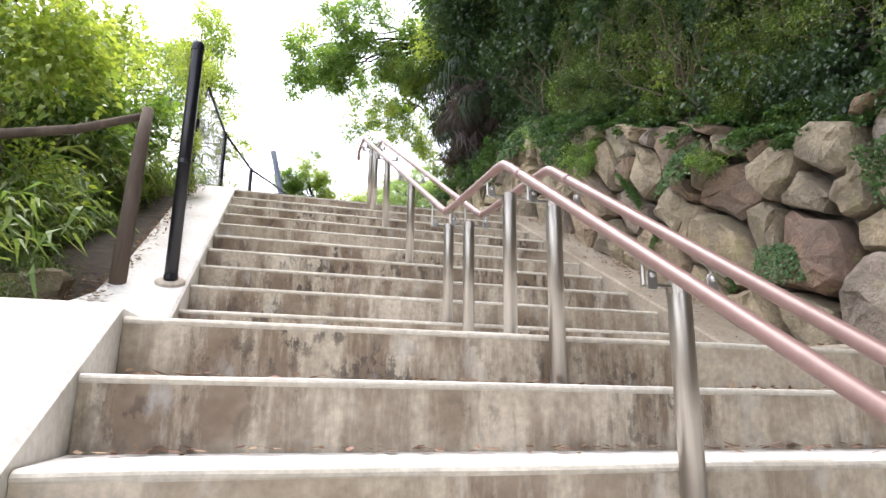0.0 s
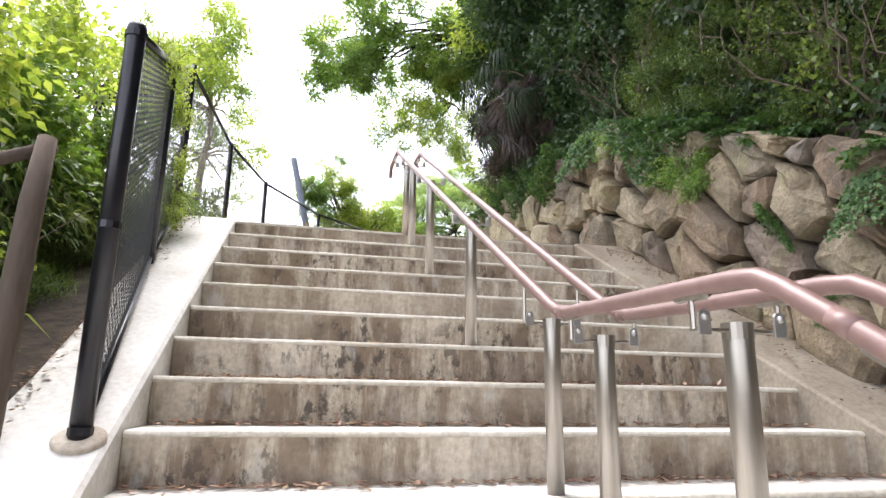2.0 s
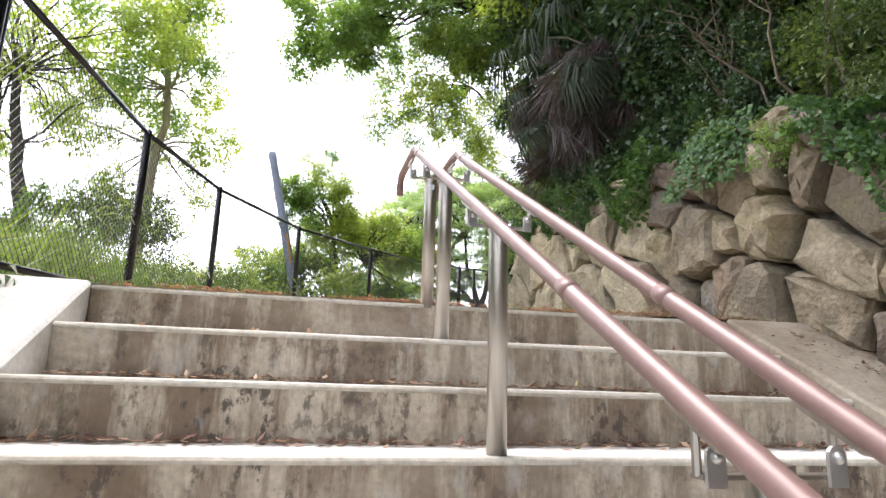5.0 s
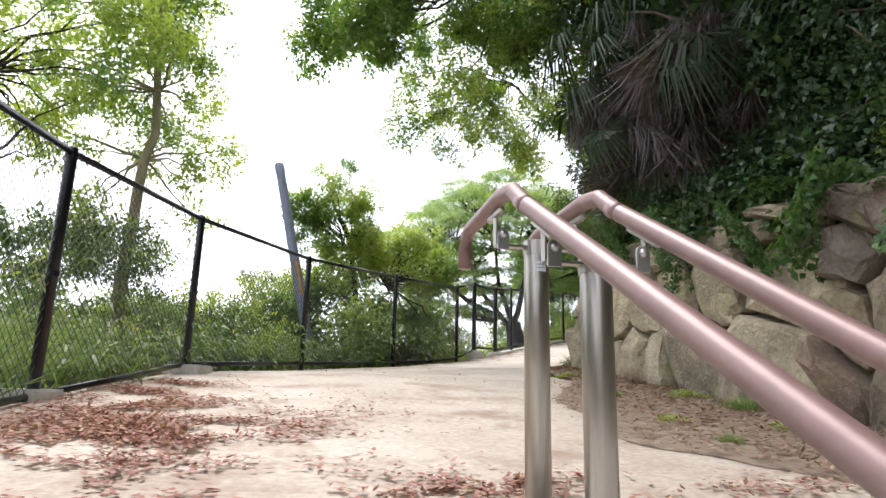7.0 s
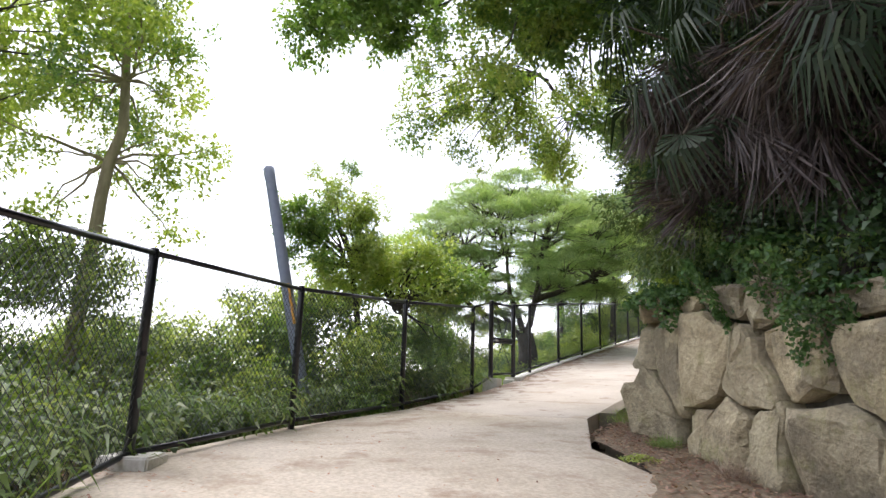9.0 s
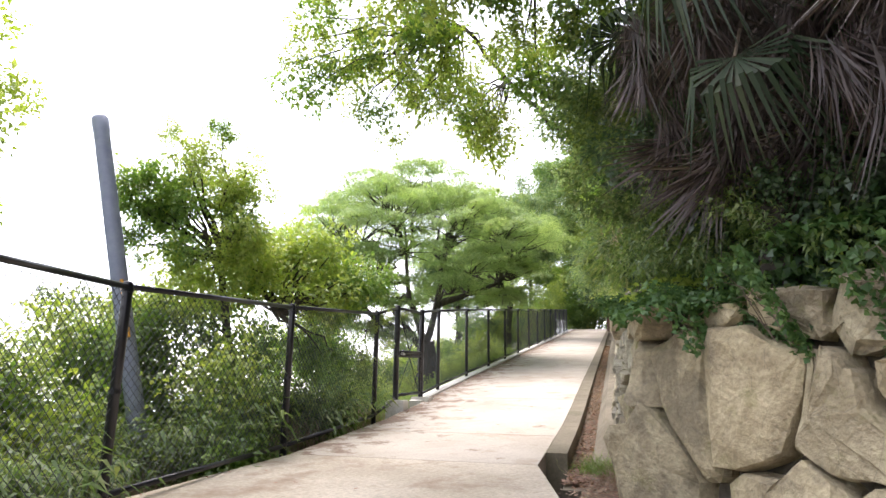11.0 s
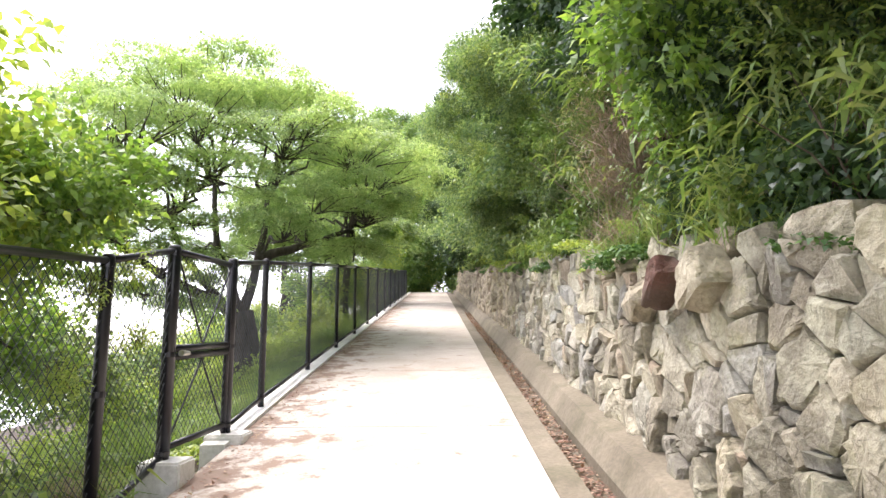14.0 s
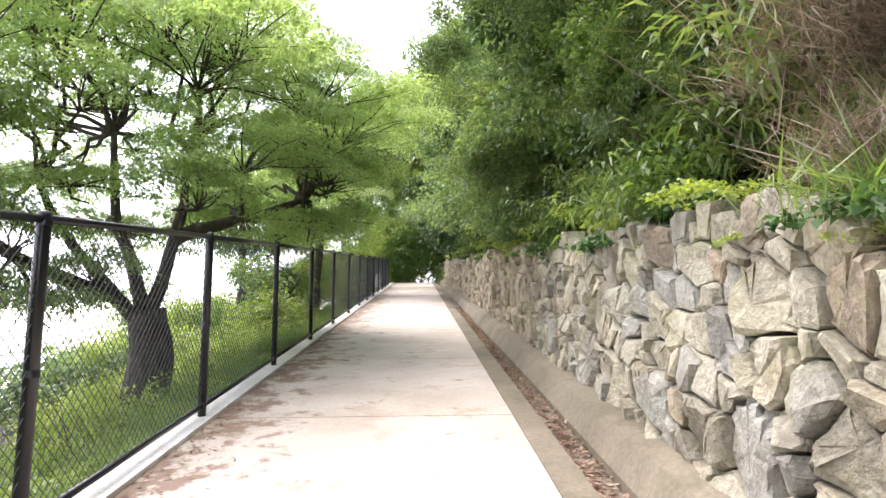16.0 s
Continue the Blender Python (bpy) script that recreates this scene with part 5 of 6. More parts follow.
    for y, z, sz in ((4.35, 3.15, 0.3), (4.6, 3.35, 0.36), (4.85, 3.5, 0.3), (4.4, 3.4, 0.3), (5.7, 4.05, 0.3), (6.1, 4.2, 0.26), (2.6, 2.55, 0.25)):
        plant("broad", 2.42, y, z, sz)
    for _ in range(46):
        s, u = RNG.uniform(27, 36), RNG.uniform(-5, 6)
        x, y = xy(s, u)
        if s < 31 and -0.3 < u < 2.9:
            continue
        mass(["broad", "yellow", "yellow"][int(RNG.integers(0, 3))], x, y, path_z(s) + RNG.uniform(0.2, 3.2), RNG.uniform(1.2, 2.0))
    for _ in range(44):
        s, u = RNG.uniform(31.0, 34), RNG.uniform(-1.5, 4)
        x, y = xy(s, u)
        mass(["broad", "yellow", "broad"][int(RNG.integers(0, 3))], x, y, path_z(s) + RNG.uniform(0.0, 3.6), RNG.uniform(1.3, 2.0))
    # leaf masses that hang over the boulder wall
    for y, z, x in ((0.5, 4.3, 3.4), (1.5, 4.9, 3.5), (2.6, 5.2, 3.5), (3.6, 5.5, 3.5), (4.6, 5.8, 3.4), (5.6, 6.0, 3.4), (6.6, 6.2, 3.3), (7.5, 6.4, 3.3), (8.4, 6.6, 3.2), (3.1, 6.6, 3.8), (5.0, 7.2, 3.6), (6.8, 7.6, 3.5)):
        for c in dome(x, y, z, 0.6, 0.8, 0.6, 5, 0.7, 1.1, -0.9, 0.3):
            mass(["dark", "bamboo", "dark", "dark", "bamboo"][int(RNG.integers(0, 5))], *c[:3], c[3])
    # ivy over the joints of the boulders
    for y, dz, sz in ((1.2, 0.9, 0.35), (2.0, 0.55, 0.3), (2.9, 1.05, 0.4), (3.6, 0.7, 0.35), (4.9, 0.95, 0.55), (5.2, 1.15, 0.5), (6.2, 1.1, 0.6), (6.9, 1.05, 0.6), (7.6, 1.0, 0.5), (8.5, 1.1, 0.5), (9.2, 1.05, 0.5), (3.2, 0.35, 0.2), (2.5, 0.3, 0.2), (9.6, 1.0, 0.4), (8.2, 0.9, 0.35)):
        plant("ivy", 2.38 - 0.03 * RNG.random(), y, ground_z(2, y) + dz, sz, (0, -62))


build_bank()


def build_curtain():
    """Leaves that stand up steeply along the top of the path's wall."""
    for i in range(44):
        p = 19.6 + i * 0.42
        s = p - 24.6
        tall = float(np.interp(s, [-5, -3, 0, 6, 14], [3.2, 3.0, 3.2, 3.4, 4.2]))
        h = 0.35
        while h < tall:
            dr = 0.16 + 0.3 * h / tall + 0.55 * noise.noise(Vector((p * 0.7, h * 0.8, 4.1))) + 0.12 * RNG.normal()
            if -0.5 < s < 0.6 and h < 2.2 and RNG.random() < 0.5:
                h += 0.4
                continue
            place = bank_place(p + RNG.uniform(-0.2, 0.2), max(-0.25, dr) + (0.35 if h < 0.8 else 0.0))
            w = noise.noise(Vector((p * 0.55, h * 0.6, 9.3)))
            kind = "cane_leaf" if w > (0.2 if s > 0 else 0.02) else ("dark" if w < -0.12 else ("curtain" if RNG.random() < 0.65 else "broad"))
            mass(kind, place[0], place[1], ground_z(place[0], place[1]) + 1.2 + h, RNG.uniform(0.45, 0.75), (RNG.uniform(-25, 25), RNG.uniform(-25, 25)))
            h += RNG.uniform(0.3, 0.48)
    for i in range(26):
        p = 8.6 + i * 0.42
        h = 0.0
        while h < 2.5:
            dr = 0.3 + 0.25 * h + 0.25 * noise.noise(Vector((p * 0.7, h * 0.8, 2.2)))
            x, y, z, turn = bank_place(p + RNG.uniform(-0.2, 0.2), dr)
            w = noise.noise(Vector((p * 0.6, h * 0.7, 1.3)))
            kind = "cane_leaf" if w > 0.12 else ("dark" if w < -0.1 else "curtain")
            mass(kind, x, y, ground_z(2.4, y) + wall_height(y) + 0.1 + h, RNG.uniform(0.38, 0.6), (RNG.uniform(-25, 25), RNG.uniform(-25, 25)))
            h += RNG.uniform(0.32, 0.5)
    # limbs with fine leaves that reach out over the path
    for s, u, dz, r in ((5.0, 2.5, 2.2, 0.6), (5.6, 2.5, 3.0, 0.7), (1.8, 2.3, 3.7, 0.55), (3.2, 2.3, 3.8, 0.7), (4.4, 2.3, 4.5, 0.8), (7.0, 2.3, 2.6, 0.8), (7.5, 2.2, 4.4, 1.0), (-3.6, 2.6, 2.9, 0.5), (-2.6, 2.6, 3.2, 0.5)):
        x, y = xy(s, u)
        for c in dome(x, y, path_z(s) + dz, r, r, r * 0.8, int(6 + 9 * r * r), 0.4, 0.75, -0.9, 0.4):
            mass("far" if RNG.random() < 0.6 else "curtain", *c[:3], c[3])
    # dry cane among the leaves
    for _ in range(14):
        s, u, h = RNG.uniform(-0.6, 0.5), RNG.uniform(2.88, 3.05), RNG.uniform(0.0, 1.9)
        x, y = xy(s, u + 0.12 * h)
        plant("straw", x, y, path_z(s) + 1.1 + h, RNG.uniform(0.4, 0.65), (RNG.uniform(-30, 30), RNG.uniform(-30, 30)))
    # low grass and herbs on the wall's edge
    for i in range(40):
        s = -2.5 + i * 0.38
        x, y = xy(s, RNG.uniform(2.82, 2.98))
        plant("grass" if RNG.random() < 0.5 else "herb", x, y, path_z(s) + 1.12, RNG.uniform(0.16, 0.3) + 0.12 * (s > 2))


build_curtain()


def build_twigs():
    for i in range(14):
        y = RNG.uniform(-0.5, 7.6)
        x = RNG.uniform(2.8, 3.5)
        z = terrain_z(x, y)
        a = Vector((x, y, z - 0.05))
        items = []
        for _ in range(int(RNG.integers(3, 6))):
            b = a + Vector((RNG.uniform(-0.7, 0.2), RNG.uniform(-0.7, 0.7), RNG.uniform(0.5, 1.6)))
            line = branch_line(a, b, 0.1, 6, 0.12)
            items.append(tube(line, [0.011 - 0.0015 * k for k in range(7)], 5, False))
            c = line[3]
            items.append(tube(branch_line(c, c + Vector((RNG.uniform(-0.4, 0.2), RNG.uniform(-0.4, 0.4), RNG.uniform(-0.1, 0.5))), 0.05, 4, 0.1), [0.006, 0.005, 0.004, 0.003, 0.002], 4, False))
        tagged(new("dead_branch", mesh_of("dead_branch", *join(items), M_TWIG)), "bare dry branching twig on the shaded bank", "branch", "bare twigs on the bank")


build_twigs()


def left_place(p, dl):
    q = p
    for (ax, ay), (bx, by) in zip(LEFT, LEFT[1:]):
        n = math.hypot(bx - ax, by - ay)
        if q <= n:
            dx, dy = (bx - ax) / n, (by - ay) / n
            x, y = ax + dx * q - dy * dl, ay + dy * q + dx * dl
            return x, y, terrain_z(x, y)
        q -= n
    return None


def build_slope():
    # along the landing and the path, below the fence
    for i in range(110):
        p = 14.6 + i * 0.27
        place0 = left_place(p, 0.3)
        if place0 is None:
            break
        y0 = place0[1]
        gate = y0 > 14.6
        rows = [(0.42, ["grass", "straw", "herb"], 0.4), (0.85, ["bamboo_low", "bamboo_low", "herb"], 0.7), (1.2, ["bamboo", "bamboo_low", "yellow"], 0.85), (1.7, ["bamboo", "yellow", "yellow"], 1.0), (2.2, ["curtain", "yellow", "cane_leaf"], 0.8), (2.7, ["yellow", "curtain"], 0.85), (3.3, ["yellow", "broad"], 0.9), (4.0, ["yellow", "curtain"], 1.0), (5.0, ["broad", "dark"], 1.3)]
        if gate:
            rows = [(0.25, ["grass", "grass", "herb"], 0.5), (0.6, ["herb", "grass"], 0.7), (1.1, ["herb", "grass", "yellow"], 0.7), (1.7, ["herb", "herb", "yellow"], 0.8), (2.4, ["herb", "herb", "yellow"], 0.8), (3.2, ["herb", "yellow"], 0.8)]
            if y0 > 24:
                rows += [(3.9, ["yellow", "far"], 1.2), (4.7, ["yellow", "far"], 1.4), (5.6, ["far"], 1.6)]
        elif y0 > 10.0:
            rows[1:5] = [(0.85, ["bamboo_low", "straw", "cane_leaf"], 0.6), (1.3, ["bamboo_low", "bamboo_low", "cane_leaf"], 0.85), (1.8, ["bamboo_low", "bamboo", "bamboo_low"], 0.95), (2.3, ["curtain", "yellow", "bamboo_low"], 0.8)]
        for k, (dl, kinds, size) in enumerate(rows):
            if RNG.random() < 0.12:
                continue
            place = left_place(p + RNG.uniform(-0.2, 0.2), dl + RNG.uniform(-0.1, 0.2))
            if place is None:
                continue
            kind = kinds[int(RNG.integers(0, len(kinds)))]
            sz = size * RNG.uniform(0.75, 1.2)
            if abs(nearest(LEFT, place[0], place[1])[0]) < (0.62 if kind in ("broad", "yellow", "dark") else 0.4) * sz:
                continue
            up = 0.5 if y0 > 24 and dl > 2.8 else 0.0
            (plant if k < 3 and i % 2 == 0 else mass)(kind, place[0], place[1], place[2] + up + (0.3 * sz if kind in ("broad", "yellow", "dark") else 0), sz, (RNG.uniform(-8, 8), RNG.uniform(-8, 8)))
    # beside the stairs
    for i in range(30):
        y = 0.6 + i * 0.19
        for dl, kinds, size in ((0.5, ["cane_leaf", "grass"], 0.36), (0.95, ["bamboo", "bamboo_low"], 0.85), (1.5, ["bamboo", "broad"], 1.2), (2.2, ["bamboo", "dark"], 1.4), (3.2, ["dark", "broad"], 1.5)):
            if RNG.random() < 0.25 or (y < 2.3 and dl < 0.9):
                continue
            x = -1.58 - dl + RNG.uniform(-0.12, 0.12)
            kind = kinds[int(RNG.integers(0, len(kinds)))]
            sz = size * RNG.uniform(0.8, 1.2)
            (plant if i % 2 == 0 else mass)(kind, x, y + RNG.uniform(-0.1, 0.1), terrain_z(x, y) + (0.3 * sz if kind in ("broad", "dark") else 0), sz, (RNG.uniform(-8, 8), RNG.uniform(-8, 8)))
    # leafy hedge far behind the landing fence
    for i in range(125):
        x, y = RNG.uniform(-5.0, 0.6), RNG.uniform(12.3, 15.0)
        mass(["yellow", "broad", "yellow", "curtain"][i % 4], x, y, terrain_z(x, y) + 0.2 + RNG.uniform(0.0, 1.8) * smoothstep(11.5, 13.5, y), RNG.uniform(0.6, 0.9))
    # thick bamboo grass close behind the landing fence
    for i in range(210):
        p, dl, sz = RNG.uniform(14.8, 24.6), RNG.uniform(0.5, 2.4), RNG.uniform(0.8, 1.2)
        x, y, z = left_place(p, dl)
        if abs(nearest(LEFT, x, y)[0]) < 0.42 * sz + 0.1:
            continue
        if y < 8.6:
            kind, sz = ["reed", "straw", "cane_leaf", "bamboo_low"][i % 4], sz * 0.75
        else:
            kind = ["bamboo_low", "cane_leaf", "bamboo_low", "curtain"][i % 4]
        mass(kind, x, y, z + (0.25 if kind == "curtain" else 0.0), sz, (RNG.uniform(-8, 8), RNG.uniform(-8, 8)))
    # dead stalks at the fence's foot
    for _ in range(16):
        x, y, z = left_place(RNG.uniform(21.0, 25.2), RNG.uniform(0.3, 0.6))
        mass("straw", x, y, z, RNG.uniform(0.35, 0.5), (RNG.uniform(-25, 25), RNG.uniform(-25, 25)))
    # tall thicket farther down the slope
    for i in range(40):
        x, y = RNG.uniform(-6.5, -2.0), RNG.uniform(10.8, 13.6)
        mass(["curtain", "broad", "yellow", "cane_leaf"][i % 4], x, y, RNG.uniform(3.6, 5.0), RNG.uniform(0.6, 0.9))
    # loose shrubs below the gate and behind the young tree
    for i in range(44):
        x, y = RNG.uniform(0.9, 3.3), RNG.uniform(15.3, 18.6)
        if nearest(LEFT, x, y)[0] > -0.7:
            continue
        mass(["far", "broad", "yellow", "curtain"][i % 4], x, y, 3.5 + RNG.uniform(0.0, 1.3), RNG.uniform(0.4, 0.75))
    # sunlit leaves behind the stair fence
    for _ in range(16):
        y = RNG.uniform(3.0, 6.3)
        mass("yellow" if RNG.random() < 0.7 else "broad", RNG.uniform(-2.7, -1.95), y, slope_z(y) + RNG.uniform(0.3, 1.5), RNG.uniform(0.55, 0.9))
    # vine leaves on the stair fence
    for x, y, z, sz in ((-1.38, 4.1, 3.55, 0.35), (-1.42, 4.4, 3.62, 0.32), (-1.44, 4.7, 3.5, 0.28), (-1.38, 3.7, 3.4, 0.25), (-1.46, 5.0, 3.2, 0.2), (-1.44, 4.9, 2.8, 0.22), (-1.5, 5.35, 3.4, 0.2), (-1.46, 5.1, 2.95, 0.25), (2.0, 14.15, 4.8, 0.2), (2.2, 14.42, 4.95, 0.22), (2.3, 14.5, 4.6, 0.2), (1.9, 14.0, 4.4, 0.22), (2.62, 14.92, 5.02, 0.13)):
        plant("yellow", x, y, z, sz)


build_slope()


# ---------- old wooden post and rail, loose rock ----------
def build_wood_post():
    t = thing("wooden_fence", "weathered wooden post with a mossy log rail", "fence")
    z = slope_z(2.55) - 0.05
    part("post", mesh_of("post", *tube([(-1.43, 2.55, z - 0.25), (-1.41, 2.56, z + 0.5), (-1.40, 2.56, z + 0.85), (-1.39, 2.57, z + 1.08)], [0.045, 0.042, 0.038, 0.03], 10), M_WOOD, True), t)
    part("log_rail", mesh_of("log_rail", *tube([(-1.38, 2.62, z + 1.07), (-1.75, 2.62, z + 0.93), (-2.3, 2.6, z + 0.8), (-3.2, 2.5, z + 0.62)], [0.022, 0.027, 0.032, 0.035], 10), M_WOOD, True), t, "mossy grey log rail")


build_wood_post()


M_REDSTONE = stone_material("red_stone", [(0.0, (0.16, 0.075, 0.055)), (1.0, (0.2, 0.1, 0.075))], 0.1)


def rock(name, x, y, z, sx, sy, sz, mat, seed):
    bm = bmesh.new()
    bmesh.ops.create_icosphere(bm, subdivisions=3, radius=1)
    for q in bm.verts:
        q.co = Vector([math.copysign(abs(k) ** 0.42, k) for k in q.co]) * 0.8
        d = 1 + 0.26 * noise.noise(q.co * 1.3 + Vector((seed, 0, 0))) + 0.13 * noise.noise(q.co * 3.5 + Vector((0, seed, 0)))
        q.co = Vector((q.co.x * sx, q.co.y * sy, q.co.z * sz)) * d
    me = bpy.data.meshes.new(name)
    bm.to_mesh(me)
    bm.free()
    me.materials.append(mat)
    ob = new(name, me)
    ob.location = (x, y, z)
    return ob


tagged(rock("boulder", -1.95, 2.75, 1.32, 0.34, 0.25, 0.2, M_BOULDER, 3.3), "pale mossy boulder beside the stairs", "boulder")


for s, u, z, size, turn, name, label in ((-2.02, 2.6, 4.86, (0.2, 0.1, 0.075), -38, "boulder", "dark red-brown slanted slab on top of the rubble wall"), (-2.4, 2.66, 4.84, (0.19, 0.13, 0.15), -30, "boulder", "large tan block on top of the rubble wall"), (-1.55, 2.64, 4.8, (0.12, 0.1, 0.12), 40, "boulder", "small pinkish block on top of the rubble wall")):
    x, y = xy(s, u)
    ob = rock(name, 0, 0, 0, *size, M_REDSTONE if size[2] < 0.1 else M_RUBBLE, s)
    ob.matrix_basis = pose(x, y, z, 0, turn, math.degrees(math.atan2(-0.795, -0.607)))
    tagged(ob, label, "boulder")


# ---------- fallen leaves ----------
def litter(name, label, places, lmin=0.025, lmax=0.06, mat=None):
    pos = np.array(places)
    n = len(pos)
    along = np.c_[RNG.normal(size=(n, 2)), RNG.normal(size=n) * 0.12]
    me = leaf_mesh(name, pos, along, np.array([0, 0, 1.0]) + unit(n) * 0.25, RNG.uniform(lmin, lmax, n), RNG.uniform(0.4, 0.75, n) * lmax * 0.6, mat or M_LITTER, 0.15, -0.1)
    tagged(new(name, me), label, "fallen leaves", kind="stuff")


pts = []
for k, (y, z) in enumerate(NOSES[1:], 1):
    back = NOSES[k - 1][0]
    for _ in range(560 if k < 11 else 200):
        a = min(abs(RNG.normal()) * 0.06, back - y - 0.03)
        pts.append((RNG.uniform(XL + 0.02, XR - 0.02), back - a, z + 0.006 + RNG.random() * 0.012))
for _ in range(260):
    pts.append((XL + abs(RNG.normal()) * 0.35, 2.3 - abs(RNG.normal()) * 0.25, NOSES[10][1] + 0.008))
litter("leaf_litter", "dry brown leaves lying on the stair treads", pts, 0.025, 0.058)
pts = []
for cx, cy, rx, ry, n in ((-0.8, 6.85, 0.6, 0.75, 12500), (0.15, 5.98, 1.2, 0.13, 3600), (-1.0, 8.2, 0.3, 0.8, 5200), (-0.3, 7.5, 0.6, 0.5, 900), (0.3, 10, 0.9, 2.2, 220)):
    for _ in range(n):
        x, y = cx + RNG.normal() * rx * 0.6, cy + RNG.normal() * ry * 0.6
        drift = noise.noise(Vector((x * 2.6, y * 3.4, 0.7))) + 0.5 * noise.noise(Vector((x * 7, y * 9, 3.1)))
        if y > 5.72 and x > -1.45 and drift > RNG.normal() * 0.12 - 0.02:
            pts.append((x, y, ground_z(x, y) + 0.006 + RNG.random() * 0.014))
litter("leaf_litter", "drift of red-brown dead leaves on the landing", pts, 0.016, 0.042, M_REDLEAF)
pts = []
for _ in range(5200):
    s, u = -4.5 + 17 * RNG.random() ** 1.4, RNG.uniform(2.215, 2.37)
    x, y = xy(s, u)
    pts.append((x, y, path_z(s) - gutter_drop(s) + 0.008 + RNG.random() * 0.03))
litter("leaf_litter", "dead leaves filling the gutter", pts, 0.025, 0.06)
pts = []
for _ in range(9500):
    y = RNG.uniform(5.9, 10.9)
    a, b = verge_span(y)
    x = a + (b - a) * RNG.random() ** 0.8 - abs(RNG.normal()) * 0.07
    pts.append((x, y, ground_z(x, y) + 0.024 + RNG.random() * 0.015))
for _ in range(2600):
    y = RNG.uniform(-0.5, 5.6)
    if noise.noise(Vector((y * 1.9, 5.5, 0))) + 0.25 > RNG.normal() * 0.3:
        pts.append((max(2.05, 2.6 - abs(RNG.normal()) * 0.22), y, slope_z(y) + 0.024))
for _ in range(500):
    y = RNG.uniform(2.2, 5.6)
    pts.append((-1.5 + abs(RNG.normal()) * 0.05, y, slope_z(y) + 0.022))
for _ in range(2200):
    s = RNG.uniform(-3, 16)
    u = 0.07 + abs(RNG.normal()) * 0.16
    x, y = xy(s, u)
    pts.append((x, y, ground_z(x, y) + 0.008))
for _ in range(900):
    x, y = RNG.uniform(-2.4, -1.5), RNG.uniform(2.2, 2.9)
    pts.append((x, y, max(terrain_z(x, y), slope_z(y) - 0.1) + 0.03))
litter("leaf_litter", "scattered dry leaves and bits along the edges", pts, 0.015, 0.045)
for x, y, kind, sz in ((2.3, 7.6, "grass", 0.22), (2.3, 8.8, "straw", 0.2), (2.3, 9.6, "grass", 0.22), (2.5, 10.3, "straw", 0.25), (2.3, 8.2, "herb", 0.25), (1.95, 9.3, "herb", 0.2), (-1.62, 9.1, "grass", 0.5), (-1.6, 8.3, "grass", 0.5), (2.6, 10.7, "grass", 0.3), (1.6, 7.2, "herb", 0.16), (1.75, 8.1, "grass", 0.12), (1.5, 6.6, "grass", 0.1), (2.1, 7.0, "herb", 0.2), (2.0, 6.4, "straw", 0.14)):
    plant(kind, x, y, ground_z(x, y) + 0.01, sz)


# ---------- wall stones ----------
def cells(length, h0, h1, size, seed, aspect=1.0, drop=0.2, uneven=0.0):
    """Uneven polygon cells that fill a strip of a wall: (centre, corners)."""
    r = np.random.default_rng(seed)
    seeds, q, row = [], h0, 0
    while q < h1 + size:
        rh = size * r.uniform(0.5, 1.5) / aspect
        p = -size * r.random()
        while p < length + size:
            w = size * r.uniform(0.45, 1.95)
            seeds.append((p + w / 2, q + rh * r.uniform(0.15, 0.85)))
            p += w
        q += rh
        row += 1
    seeds = np.array(seeds)[r.random(len(seeds)) > drop]
    # larger weights take ground from their neighbours
    weight = uneven * size * size * r.random(len(seeds)) ** 3
    out = []
    for c, wc in zip(seeds, weight):
        if not (0 <= c[0] < length) or c[1] > h1 or c[1] < h0:
            continue
        poly = [np.array(k) for k in ((c[0] - 1.4 * size, h0), (c[0] + 1.4 * size, h0), (c[0] + 1.4 * size, h1), (c[0] - 1.4 * size, h1))]
        near = np.argsort(((seeds - c) ** 2).sum(1))[1:20]
        for o, wo in zip(seeds[near], weight[near]):
            d = o - c
            m = c + d * (0.5 + (wc - wo) / (2 * (d @ d)))
            new_poly = []
            for i in range(len(poly)):
                a, b = poly[i], poly[(i + 1) % len(poly)]
                fa, fb = (a - m) @ d, (b - m) @ d
                if fa <= 0:
                    new_poly.append(a)
                if fa * fb < 0:
                    new_poly.append(a + (b - a) * fa / (fa - fb))
            poly = new_poly
            if len(poly) < 3:
                break
        if len(poly) >= 3 and np.ptp(np.array(poly), axis=0).min() > 0.03:
            out.append((np.mean(poly, 0), np.array(poly)))
    return out


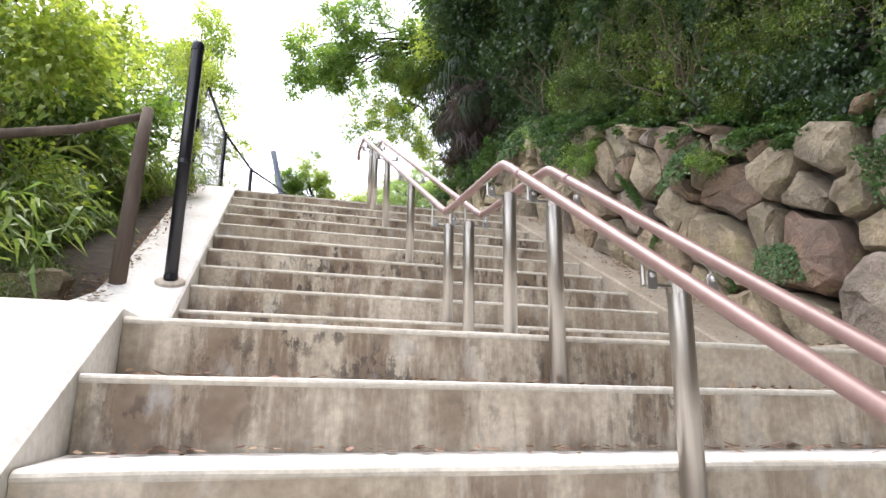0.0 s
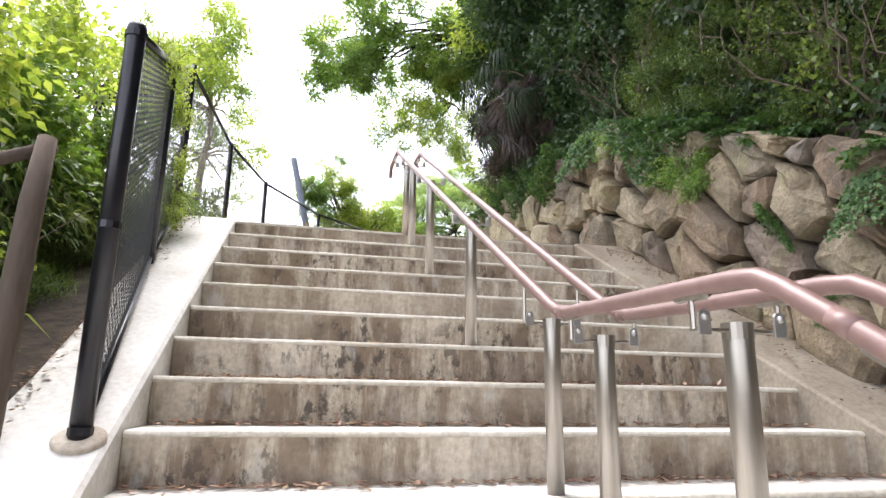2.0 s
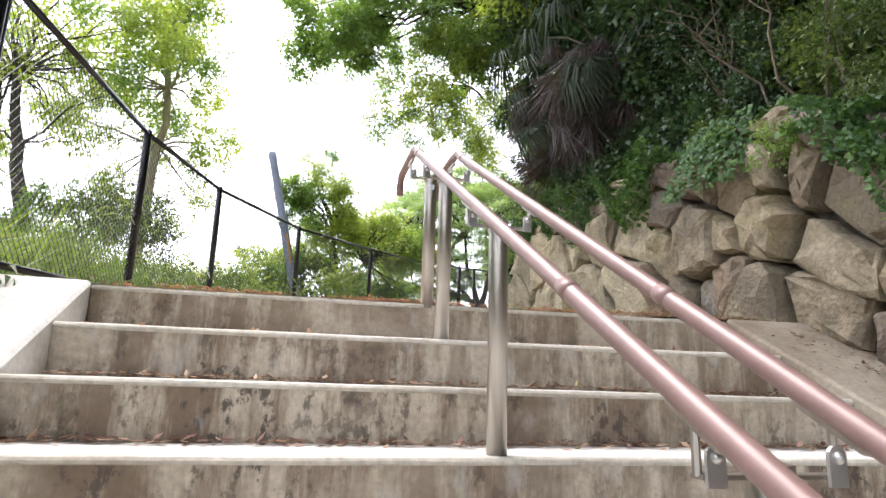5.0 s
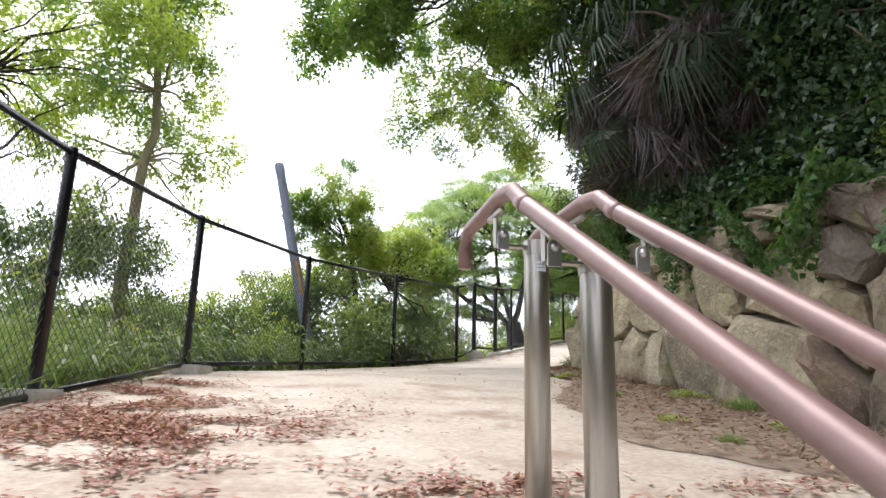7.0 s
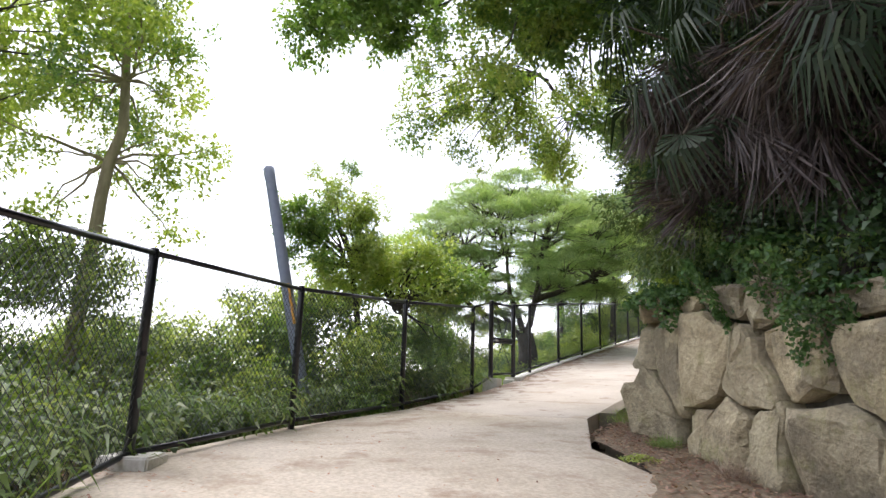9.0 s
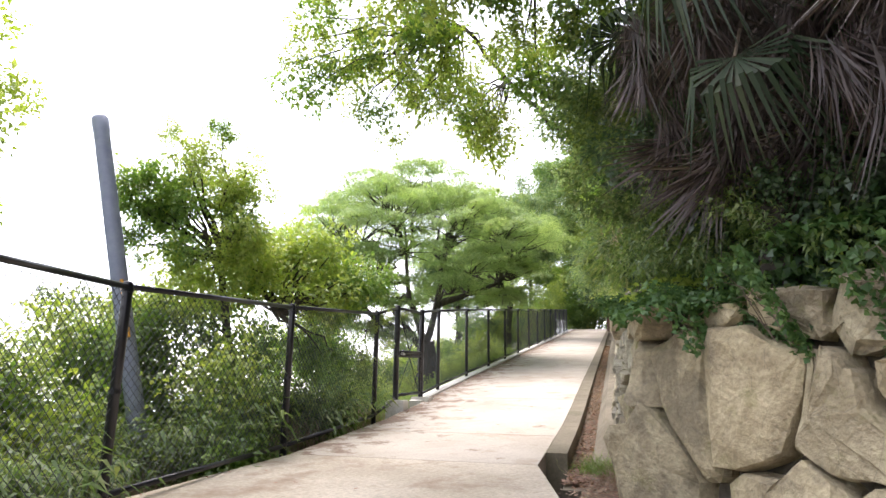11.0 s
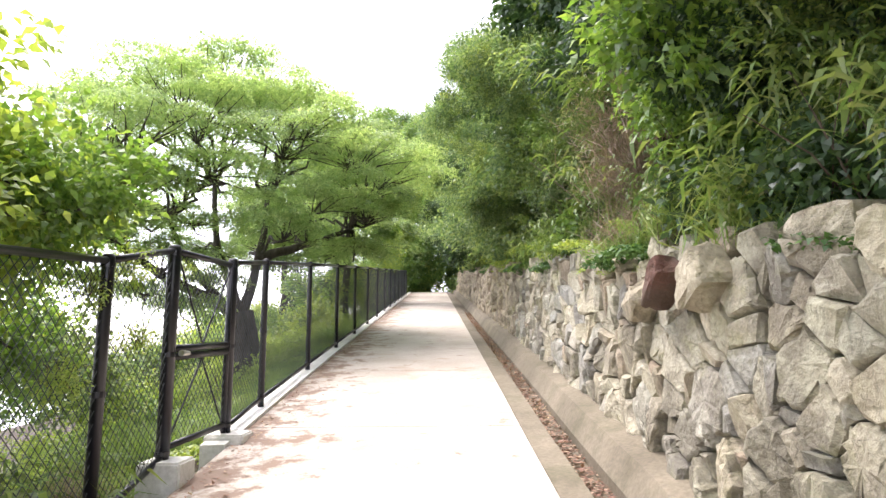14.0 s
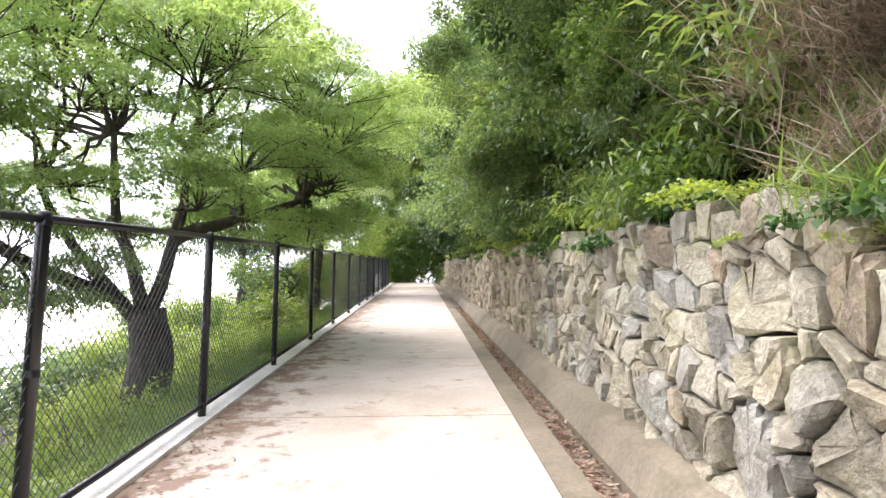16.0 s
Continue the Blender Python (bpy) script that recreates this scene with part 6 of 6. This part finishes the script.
def stone_shape(centre, poly, rng, gap, bulge, rounded):
    """Vertices in (along, out, up) round the cell's centre, and faces."""
    pts = poly - centre
    n0 = len(pts)
    if rounded:
        fine = []
        for i in range(n0):
            a, b = pts[i], pts[(i + 1) % n0]
            fine += [a * 0.9 + b * 0.1, a * 0.55 + b * 0.45 + rng.normal(size=2) * 0.022]
        pts = np.array(fine)
    elif np.linalg.norm(pts, axis=1).mean() > 0.13:
        fine, k = [], 0.06 * np.linalg.norm(pts, axis=1).mean()
        for i in range(n0):
            a, b = pts[i], pts[(i + 1) % n0]
            fine += [a * 0.93 + b * 0.07, a * 0.62 + b * 0.38 + rng.normal(size=2) * k, a * 0.25 + b * 0.75 + rng.normal(size=2) * k]
        pts = np.array(fine)
    n = len(pts)
    rad = np.linalg.norm(pts, axis=1, keepdims=True)
    base = pts * (1 - gap / np.maximum(rad, 0.03))
    size = min(rad.mean(), 0.22)
    tilt = rng.normal(size=2) * (0.12 if rounded else 0.2)
    v, f = [], []
    if rounded:
        rings = [(1.0, -0.14), (1.0, 0.05), (0.95, 0.6), (0.8, 0.9), (0.45, 1.0)]
    else:
        rings = [(1.0, -0.14), (0.99, 0.2), (0.93, 0.7), (rng.uniform(0.66, 0.84), 0.95)]
    for k, (sc, d) in enumerate(rings):
        for p in base:
            w = p * sc
            jit = rng.normal() * size * (0.06 if rounded else (0.03 if n > n0 else 0.06)) * (k > 1)
            out = (d * bulge if d > 0 else d) + ((w @ tilt) * max(d, 0) if k > 1 else 0) + jit
            w = w + rng.normal(size=2) * size * (0.015 if rounded else 0.05) * (k > 1)
            v.append((w[0], out, w[1]))
    shift = base.mean(0) * 0.3 + rng.normal(size=2) * size * (0.05 if rounded else 0.16)
    v.append((shift[0], bulge * (1.03 if rounded else rng.uniform(0.9, 1.08)) + shift @ tilt, shift[1]))
    for k in range(len(rings) - 1):
        for i in range(n):
            j = (i + 1) % n
            f.append((k * n + i, k * n + j, (k + 1) * n + j, (k + 1) * n + i))
    o = (len(rings) - 1) * n
    for i in range(n):
        f.append((o + i, o + (i + 1) % n, len(v) - 1))
    return v, f


def lay_stones(parent, line, base, size, seed, gap, bulge, rounded, mat, limit, top=0.0, aspect=1.0, tall=1.4, uneven=0.0):
    rng = np.random.default_rng(seed)
    total = sum(math.hypot(b[0] - a[0], b[1] - a[1]) for a, b in zip(line, line[1:]))
    items = sorted(cells(total, 0, tall, size, seed, aspect, 0.08 if rounded else 0.12, uneven), key=lambda c: c[0][0])
    rest, count = [], 0
    for c, poly in items:
        p = c[0]
        for (ax, ay), (bx, by) in zip(line, line[1:]):
            n = math.hypot(bx - ax, by - ay)
            if p <= n:
                break
            p -= n
        dx, dy = (bx - ax) / n, (by - ay) / n
        x, y = ax + dx * p, ay + dy * p
        h = wall_height(y) - base + top + rng.uniform(-0.07, 0.05)
        if poly[:, 1].min() > h - 0.09:
            continue
        g0, g1 = ground_z(x, y), ground_z(x + dx * 0.5, y + dy * 0.5)
        rise = (g1 - g0) / 0.5
        poly = np.c_[poly[:, 0], np.minimum(poly[:, 1], h + rng.uniform(-0.03, 0.07))]
        c = poly.mean(0)
        v, f = stone_shape(c, poly, rng, gap, bulge * rng.uniform(0.5, 1.3), rounded)
        lean = -0.06 * c[1] if rounded or size > 0.25 else 0.13 - 0.15 * c[1]
        w = []
        for a, o, b in v:
            q = o + lean - 0.0
            w.append((dx * a - dy * q, dy * a + dx * q, b + rise * a))
        push = rng.normal() * (0.025 if rounded else 0.012)
        org = (x - dy * push, y + dx * push, g0 + base + c[1])
        if count < limit:
            ob = part("stone", mesh_of("stone", w, f, mat), parent)
            ob.location = org
            count += 1
        else:
            rest.append(([(org[0] + a, org[1] + b, org[2] + d) for a, b, d in w], f))
    if rest:
        ob = part("stones", mesh_of("stones", *join(rest), mat), parent)
        ob["kind"] = "stuff"


WALL_A1, WALL_A2 = [(2.5, -3.0), (2.5, 5.7), (2.47, 7.3)], [(2.47, 7.3), (2.42, 10.05), xy(-4.5, 2.75)]
lay_stones(wall_boulders, WALL_A1, -0.05, 0.34, 5, 0.016, 0.13, True, M_BOULDER, 210, aspect=1.05, tall=1.8, uneven=0.8)
lay_stones(wall_boulders, WALL_A2, -0.05, 0.34, 23, 0.02, 0.07, False, M_BLOCK, 90, aspect=0.85, tall=1.55, uneven=0.5)
lay_stones(wall_rubble, WALL_B, 0.12, 0.17, 11, 0.006, 0.055, False, M_RUBBLE, 300, aspect=1.1, tall=1.5, uneven=1.2)

# ---------- tall tree where the path bends out of sight ----------
FX, FY = xy(35, 0.6)
FZ = path_z(30)
tree("tall tree with an airy crown behind the path's end", [(FX, FY, terrain_z(FX, FY) - 0.2), (FX + 0.1, FY, FZ + 4.5), (FX, FY + 0.1, FZ + 9.5)], 0.22, 0.1, dome(FX, FY, FZ + 9.0, 4.8, 4.8, 4.6, 84, 1.3, 2.0, -0.8, 0.5),
     ["far", "far", "broad"], M_BARK, [(FX + 0.1, FY, FZ + 5.5), (FX, FY + 0.1, FZ + 9.5)])
